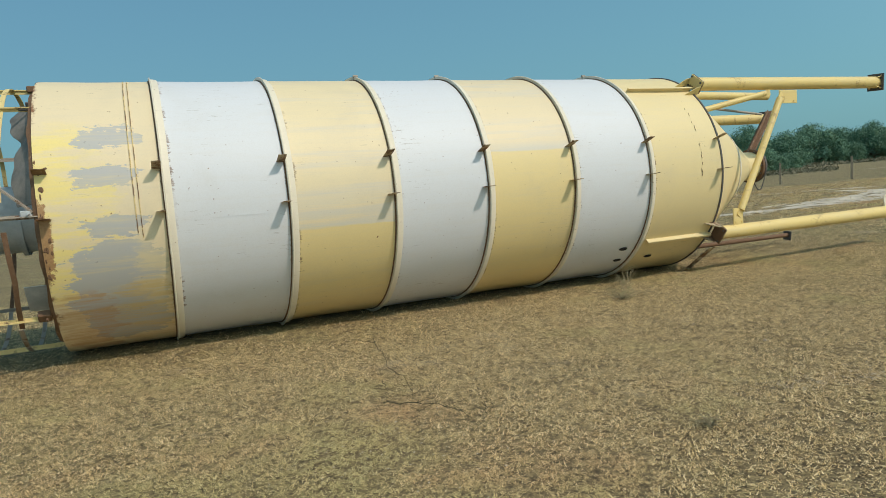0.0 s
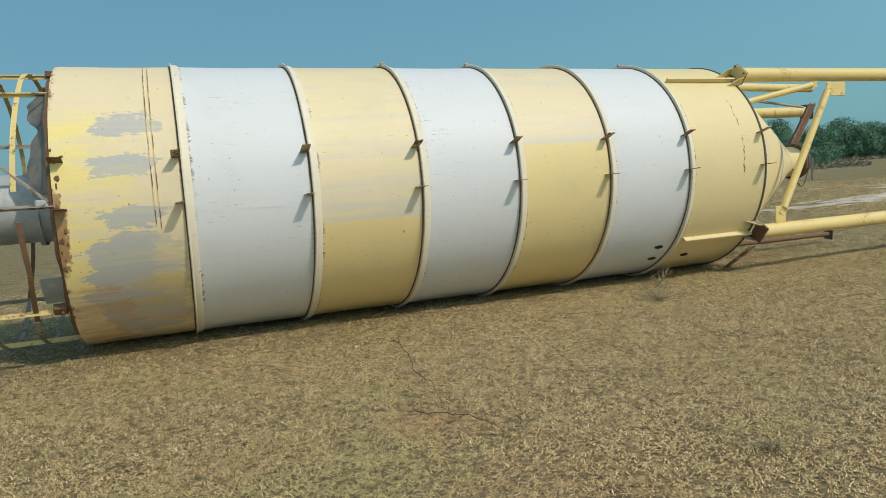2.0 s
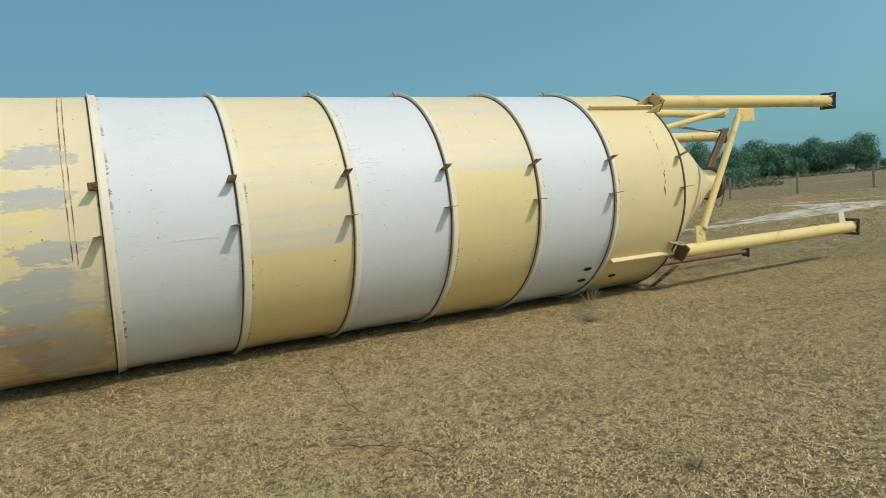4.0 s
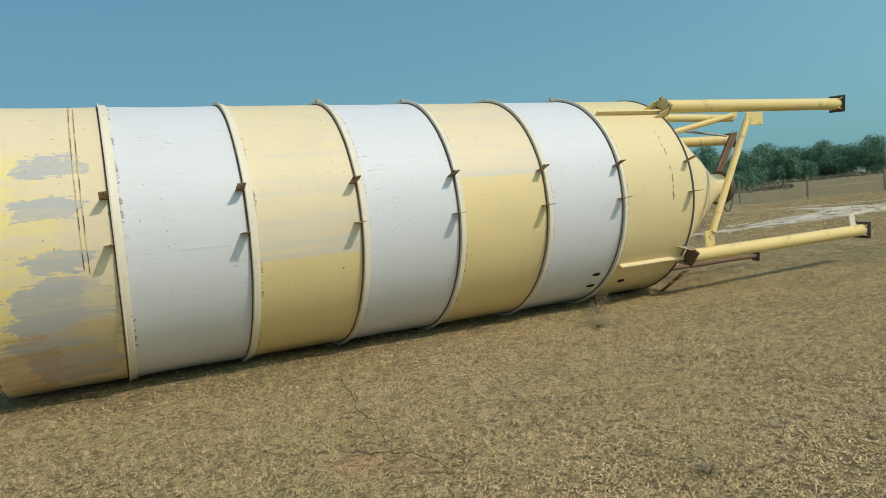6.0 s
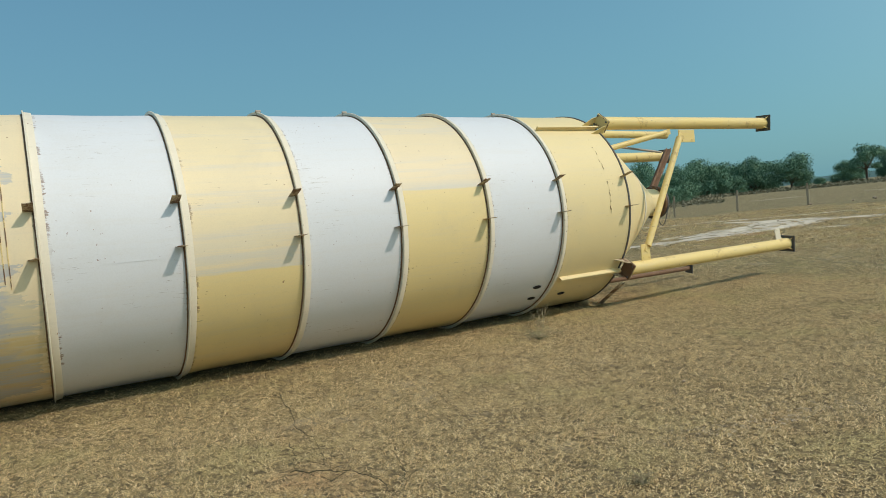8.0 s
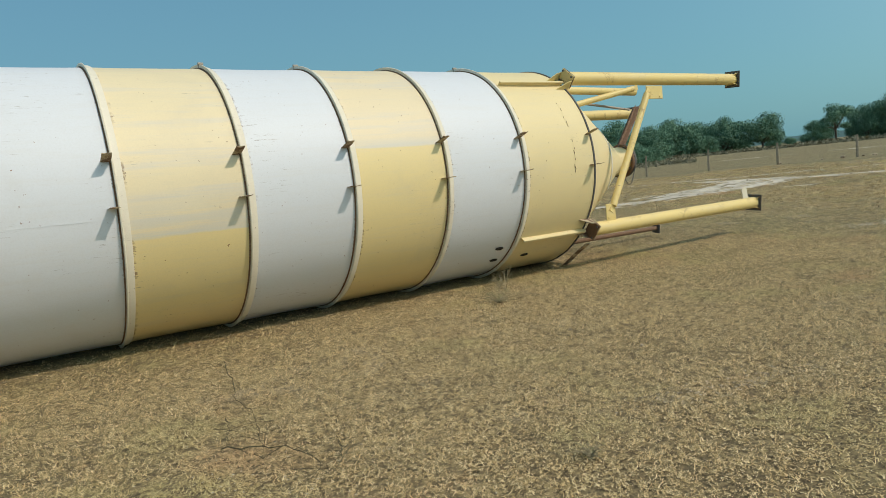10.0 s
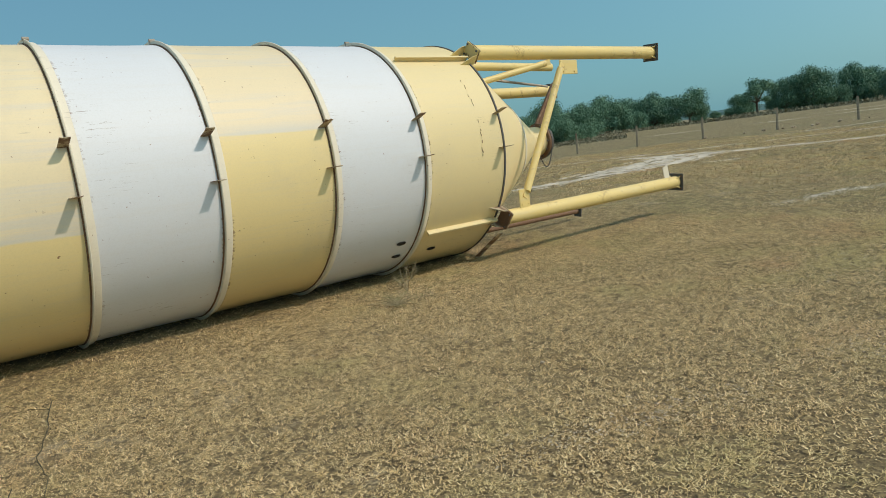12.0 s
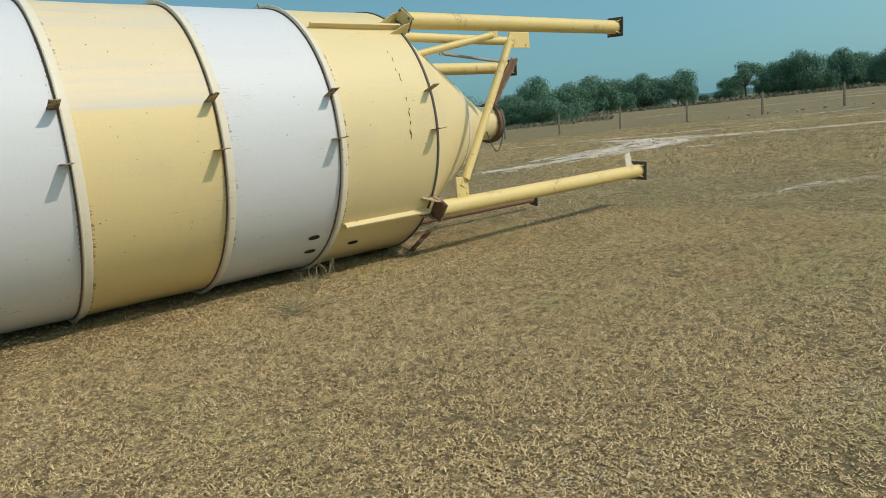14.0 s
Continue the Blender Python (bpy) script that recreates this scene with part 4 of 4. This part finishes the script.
def twig(points, label, seed, r=0.0044):
    """A thin dry branch lying on the grass, with a few side shoots."""
    rng = random.Random(seed)
    e = thing("dry_branch", pose(points[0][0], points[0][1], 0.012), label, "branch", "dry branches in the grass")
    base = Vector((points[0][0], points[0][1], 0))
    pts = []
    for (x0, y0), (x1, y1) in zip(points, points[1:]):
        for i in range(4):
            t = i / 4
            pts.append(Vector((x0 + (x1 - x0) * t + rng.gauss(0, 0.008), y0 + (y1 - y0) * t + rng.gauss(0, 0.008), ground_height(x0 + (x1 - x0) * t, y0 + (y1 - y0) * t) + 0.012 + 0.016 * rng.random())) - base)
    # one skin round the bent stem, tapering to its tip
    bm = bmesh.new()
    rings = []
    for i, p in enumerate(pts):
        f = 1 - 0.75 * i / len(pts)
        d = (pts[min(i + 1, len(pts) - 1)] - pts[max(i - 1, 0)]).normalized()
        u = d.cross(Vector((0, 0, 1))).normalized()
        w = u.cross(d)
        rings.append([bm.verts.new(p + (u * math.cos(k * math.pi / 3) + w * math.sin(k * math.pi / 3)) * r * f) for k in range(6)])
    for a, b in zip(rings, rings[1:]):
        for k in range(6):
            bm.faces.new((a[k], a[(k + 1) % 6], b[(k + 1) % 6], b[k]))
    bm.faces.new(rings[0]), bm.faces.new(rings[-1])
    bmesh.ops.recalc_face_normals(bm, faces=bm.faces)
    part("branch", bm, M_twig, e)
    for k in range(7):
        p = rng.choice(pts)
        d = Vector((rng.gauss(0, 1), rng.gauss(0, 1), rng.uniform(0, 0.5))).normalized() * rng.uniform(0.06, 0.20)
        bm = bmesh.new()
        tube(bm, p, p + d * 0.5 + Vector((0, 0, 0.006)), r * 0.5, r * 0.4, seg=5)
        tube(bm, p + d * 0.5 + Vector((0, 0, 0.006)), p + d, r * 0.4, r * 0.2, seg=5)
        part("shoot", bm, M_twig, e)


twig([(-4.23, -1.95), (-4.40, -2.85), (-4.50, -3.27), (-4.49, -3.58), (-4.59, -4.07), (-4.67, -4.41), (-4.74, -4.64)], "long thin dry branch lying across the grass", 1)
twig([(-4.89, -4.19), (-4.73, -4.34), (-4.55, -4.53), (-4.52, -4.82), (-4.56, -5.25)], "thin bent dry branch lying on the grass", 2)
twig([(-4.67, -3.59), (-4.74, -3.90), (-4.84, -4.18)], "short thin dry twig on the grass", 3, 0.0035)
twig([(-4.30, -4.70), (-4.38, -4.92), (-4.52, -5.12)], "short thin dry twig on the grass", 4, 0.0035)
weed("weed", pose(-3.38, -5.90, -0.01), "small dark dry tuft in the grass", 14, 0.05, 0.15, 0.012, 7, 8, 0.7)


# ---------------------------------------------------------------- fence posts
def fence_post(seed):
    rng = random.Random(seed)
    e = thing("fence_post", Matrix(), "slim grey concrete fence post standing in the field", "post", "fence posts")
    bm = bmesh.new()
    box(bm, (0.15, 0.15, 1.95), pose(0, 0, 0.60), 0.016)
    for v in bm.verts:
        v.co.xy *= 1 - 0.07 * max(0, v.co.z)
    part("shaft", bm, M_post, e)
    for z in (0.45, 0.95, 1.4):
        bm = bmesh.new()
        tube(bm, (-0.062, -0.075, z), (0.062, -0.075, z + 0.01), 0.006, seg=6)
        part("wire_tie", bm, M_dark, e)
    return e


first = fence_post(1)
spots = ((35.0, 31.0), (36.2, 26.4), (38.7, 22.7), (41.2, 18.8), (44.6, 15.0), (48.7, 11.2), (53.3, 6.6), (58.3, 1.6), (33.9, 35.6), (63.5, -3.6))
rng = random.Random(9)
for k, (x, y) in enumerate(spots):
    m = pose(x, y, -0.02, rng.uniform(-2, 2), rng.uniform(-2, 2), 40 + rng.uniform(-6, 6))
    m = m @ Matrix.Diagonal((1, 1, 1 + 0.06 * max(0, k - 4) if k < 8 else 1.0, 1))
    if k == 0:
        first.matrix_world = m
    else:
        copy_thing(first, m)


# ---------------------------------------------------------------- rubble heap and loose stones
def stone_mesh(seed, flat=0.65):
    rng = random.Random(seed)
    bm = bmesh.new()
    bmesh.ops.create_icosphere(bm, subdivisions=1, radius=0.5)
    for v in bm.verts:
        v.co *= rng.uniform(0.72, 1.15)
        v.co.z *= flat
    return mesh_of("stone", bm, M_stone)


STONES = [stone_mesh(s) for s in range(7)]


def heap():
    rng = random.Random(21)
    e = thing("rubble_heap", pose(17.1, -5.7, 0), "heap of dark gravel with broken stones round its foot", "rubble")
    bm = bmesh.new()
    bmesh.ops.create_grid(bm, x_segments=60, y_segments=60, size=2.6)
    for v in bm.verts:
        d = math.hypot(v.co.x, v.co.y) * (1 + 0.18 * noise.noise((v.co.x * 0.6, v.co.y * 0.6, 4)))
        v.co.z = max(-0.05, 1.55 * (1 - d / 2.25)) + 0.10 * noise.noise(v.co * 2.2) + 0.05 * noise.noise(v.co * 7) - 0.02
    part("gravel", bm, M_heap, e, "dark grey gravel", smooth=False)
    for k in range(260):
        a = rng.uniform(radians(95), radians(285))
        d = rng.gauss(2.25, 0.42)
        x, y = d * math.cos(a), d * math.sin(a)
        h = max(0, 1.45 * (1 - d / 2.25))
        ob = new("stone", STONES[rng.randrange(7)])
        ob.parent = e
        s = rng.uniform(0.07, 0.24)
        ob.matrix_local = pose(x, y, h + s * 0.18, rng.uniform(0, 40), rng.uniform(0, 40), rng.uniform(0, 360)) @ Matrix.Scale(s, 4)


heap()
rng = random.Random(33)
for k in range(60):
    if k < 36:
        u = rng.random()
        x, y = 38 + 26 * u + rng.gauss(0, 1.0), 21 - 22 * u + rng.gauss(0, 0.9)
        s = rng.uniform(0.12, 0.40)
    elif k < 50:
        x, y, s = rng.uniform(13, 30), rng.uniform(2, 12), rng.uniform(0.05, 0.14)
    else:
        x, y, s = rng.uniform(-4, 8), rng.uniform(-6, -2), rng.uniform(0.015, 0.04)
    ob = new("stone", STONES[rng.randrange(7)])
    ob.matrix_world = pose(x, y, s * 0.15, rng.uniform(-20, 20), rng.uniform(-20, 20), rng.uniform(0, 360)) @ Matrix.Scale(s, 4)
    tagged(ob, "pale broken stone lying in the dry grass", "stone", "loose stones")


# ---------------------------------------------------------------- trees
def tree(height, width, trunk_h, seed, clumps, leaves, leaf, flat=0.7):
    rng = random.Random(seed)
    nrng = np.random.default_rng(seed)
    e = thing("tree", Matrix(), "broad dark green tree at the edge of the field", "tree", "trees along the field edge")
    bm = bmesh.new()
    tube(bm, (0, 0, -0.2), (0.1, 0, trunk_h), 0.030 * height, 0.020 * height, seg=10)
    centers = []
    for k in range(clumps):
        a = 2 * math.pi * k / clumps + rng.uniform(-0.5, 0.5)
        rad = width / 2 * math.sqrt(rng.random()) * 0.78
        top = 1 - 0.45 * (rad / (width / 2)) ** 2
        z = trunk_h * 0.8 + (height - trunk_h) * rng.uniform(0.12, 0.84) * top
        c = Vector((math.cos(a) * rad, math.sin(a) * rad, z))
        centers.append((c, (height - trunk_h) * rng.uniform(0.13, 0.34)))
        mid = Vector((c.x * 0.45, c.y * 0.45, trunk_h + (c.z - trunk_h) * 0.35))
        base = Vector((0.05, 0, trunk_h * rng.uniform(0.75, 1.0)))
        tube(bm, base, mid, 0.013 * height, 0.008 * height, seg=6)
        tube(bm, mid, c, 0.008 * height, 0.002 * height, seg=5)
    part("trunk", bm, M_bark, e, "forked grey-brown trunk with limbs")
    out = []
    per = leaves // clumps
    for c, r in centers:
        d = nrng.normal(size=(per, 3))
        d /= np.linalg.norm(d, axis=1, keepdims=True)
        d *= (nrng.random((per, 1)) ** 0.38) * r * np.array([1.25, 1.25, flat])
        d *= 1 + 0.05 * nrng.normal(size=(per, 1))
        p = np.array(c) + d
        a, b = nrng.normal(size=(per, 3)), nrng.normal(size=(per, 3))
        a /= np.linalg.norm(a, axis=1, keepdims=True)
        b /= np.linalg.norm(b, axis=1, keepdims=True)
        # leaves lie roughly along the outside of their clump
        face = d / np.maximum(np.linalg.norm(d, axis=1, keepdims=True), 1e-6)
        a -= 0.6 * (a * face).sum(1, keepdims=True) * face
        b -= 0.6 * (b * face).sum(1, keepdims=True) * face
        s = leaf * nrng.uniform(0.6, 1.4, (per, 1))
        out.append(np.stack([p - a * s * 0.5, p + a * s * 0.5, p + b * s * 0.8], 1).reshape(-1, 3))
    ob = new("crown", tri_mesh("crown", np.concatenate(out), M_leaf))
    ob.parent = e
    return e


KINDS = [tree(10, 12, 1.0, 40, 40, 24000, 0.38, 0.9), tree(10, 11, 2.0, 41, 30, 16000, 0.37, 0.85), tree(10, 13, 0.7, 42, 46, 26000, 0.39, 0.9),
         tree(10, 9, 3.4, 43, 16, 8500, 0.35, 0.8), tree(10, 15, 0.3, 44, 52, 28000, 0.39, 0.95)]
BASE = (-4.57, -7.86)
used = set()


def plant(kind, az, far, height, wide, turn):
    """One tree at a bearing and distance from the field's middle."""
    a = radians(az)
    m = pose(BASE[0] + far * math.cos(a), BASE[1] + far * math.sin(a), -0.02, 0, 0, turn)
    m = m @ Matrix.Diagonal((wide * height / 10, wide * height / 10, height / 10, 1))
    if kind in used:
        copy_thing(KINDS[kind], m)
    else:
        used.add(kind)
        KINDS[kind].matrix_world = m


WOOD = ((4, 44.6, 122, 6.2, 1.0), (4, 43.2, 128, 6.6, 0.9), (2, 41.6, 120, 5.6, 1.0), (4, 40.3, 126, 5.7, 1.1), (2, 39.2, 140, 6.2, 0.9),
        (0, 37.2, 215, 14.0, 0.85), (2, 38.4, 215, 11.6, 0.7), (2, 36.0, 215, 11.0, 0.75), (4, 35.0, 220, 10.2, 0.8), (0, 33.7, 240, 9.9, 0.9), (2, 33.0, 250, 8.9, 0.8),
        (1, 31.05, 230, 12.4, 1.0), (3, 26.2, 240, 12.8, 1.05), (2, 24.7, 270, 8.6, 0.7), (0, 24.3, 255, 9.2, 0.9), (4, 23.4, 265, 9.8, 0.8),
        (0, 22.5, 255, 11.4, 0.9), (2, 21.7, 265, 11.2, 0.8), (4, 20.8, 255, 11.0, 0.8), (0, 19.8, 265, 11.0, 0.8), (2, 19.2, 258, 10.4, 0.7),
        (4, 17.7, 265, 9.8, 0.7), (0, 17.1, 255, 9.8, 0.9), (3, 14.8, 235, 10.2, 1.0), (3, 13.55, 250, 9.2, 0.8), (3, 8.8, 215, 8.4, 1.1),
        (1, 5.5, 240, 9.0, 1.0), (2, 38.9, 200, 9.0, 1.2), (4, 36.9, 232, 10.0, 1.2), (0, 35.6, 245, 9.4, 1.2), (4, 33.6, 262, 8.8, 1.2), (2, 32.4, 270, 8.6, 1.2), (4, 30.4, 320, 7.6, 1.2), (2, 29.2, 360, 7.2, 1.2), (4, 27.9, 340, 7.4, 1.2), (0, 27.2, 330, 8.0, 1.1),
        (4, 24.2, 290, 9.4, 0.9), (2, 22.0, 290, 11.0, 1.1), (4, 20.3, 290, 11.2, 1.1), (0, 18.5, 285, 9.8, 1.0), (2, 17.6, 290, 9.6, 0.9), (4, 16.5, 300, 9.0, 0.9), (0, 42.4, 140, 7.8, 0.8), (0, 39.7, 150, 6.6, 1.1), (2, 46.5, 130, 6.4, 1.0), (0, 48.5, 150, 7.2, 1.0))
for k, (kind, az, far, h, wide) in enumerate(WOOD):
    plant(kind, az, far, h, wide, 73 * k % 360)


# low scrub and dead brush at the foot of the trees
def scrub():
    rng = np.random.default_rng(8)
    out = []
    for lo, hi, far, high, n in ((12, 47, 205, 0.9, 16000), (36, 47, 112, 0.6, 6000)):
        az = np.radians(rng.uniform(lo, hi, n))
        d = far + rng.normal(0, 8, n)
        x, y = BASE[0] + d * np.cos(az), BASE[1] + d * np.sin(az)
        z = rng.random(n) ** 1.6 * high * (0.35 + 1.1 * mid_f(x / 9, y / 9))
        p = np.stack([x, y, z], 1)
        a, b = rng.normal(size=(n, 3)), rng.normal(size=(n, 3))
        s = rng.uniform(0.25, 0.6, (n, 1)) * far / 205
        out.append(np.stack([p - a * s * 0.3, p + a * s * 0.3, p + b * s * 0.5], 1).reshape(-1, 3))
    tagged(new("scrub", tri_mesh("scrub", np.concatenate(out), M_scrub)), "low dry scrub and dead brush below the trees", "scrub", kind="stuff")


scrub()


# far wooded rise on the skyline, its distance haze put into the leaf colour
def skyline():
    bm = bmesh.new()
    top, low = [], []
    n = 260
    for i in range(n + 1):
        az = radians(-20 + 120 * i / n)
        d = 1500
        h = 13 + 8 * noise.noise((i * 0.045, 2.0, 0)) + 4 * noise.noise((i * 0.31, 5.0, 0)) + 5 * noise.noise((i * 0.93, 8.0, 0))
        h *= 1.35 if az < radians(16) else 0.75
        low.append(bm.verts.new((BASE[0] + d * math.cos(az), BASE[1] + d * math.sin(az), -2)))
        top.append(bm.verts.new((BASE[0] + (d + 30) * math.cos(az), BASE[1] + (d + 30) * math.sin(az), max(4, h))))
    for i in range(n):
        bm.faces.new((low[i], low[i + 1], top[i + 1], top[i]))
    ob = new("backdrop", mesh_of("backdrop", bm, M_leaf_haze))
    tagged(ob, "far wooded skyline, blue-green from haze in its colour", "treeline", kind="structure")


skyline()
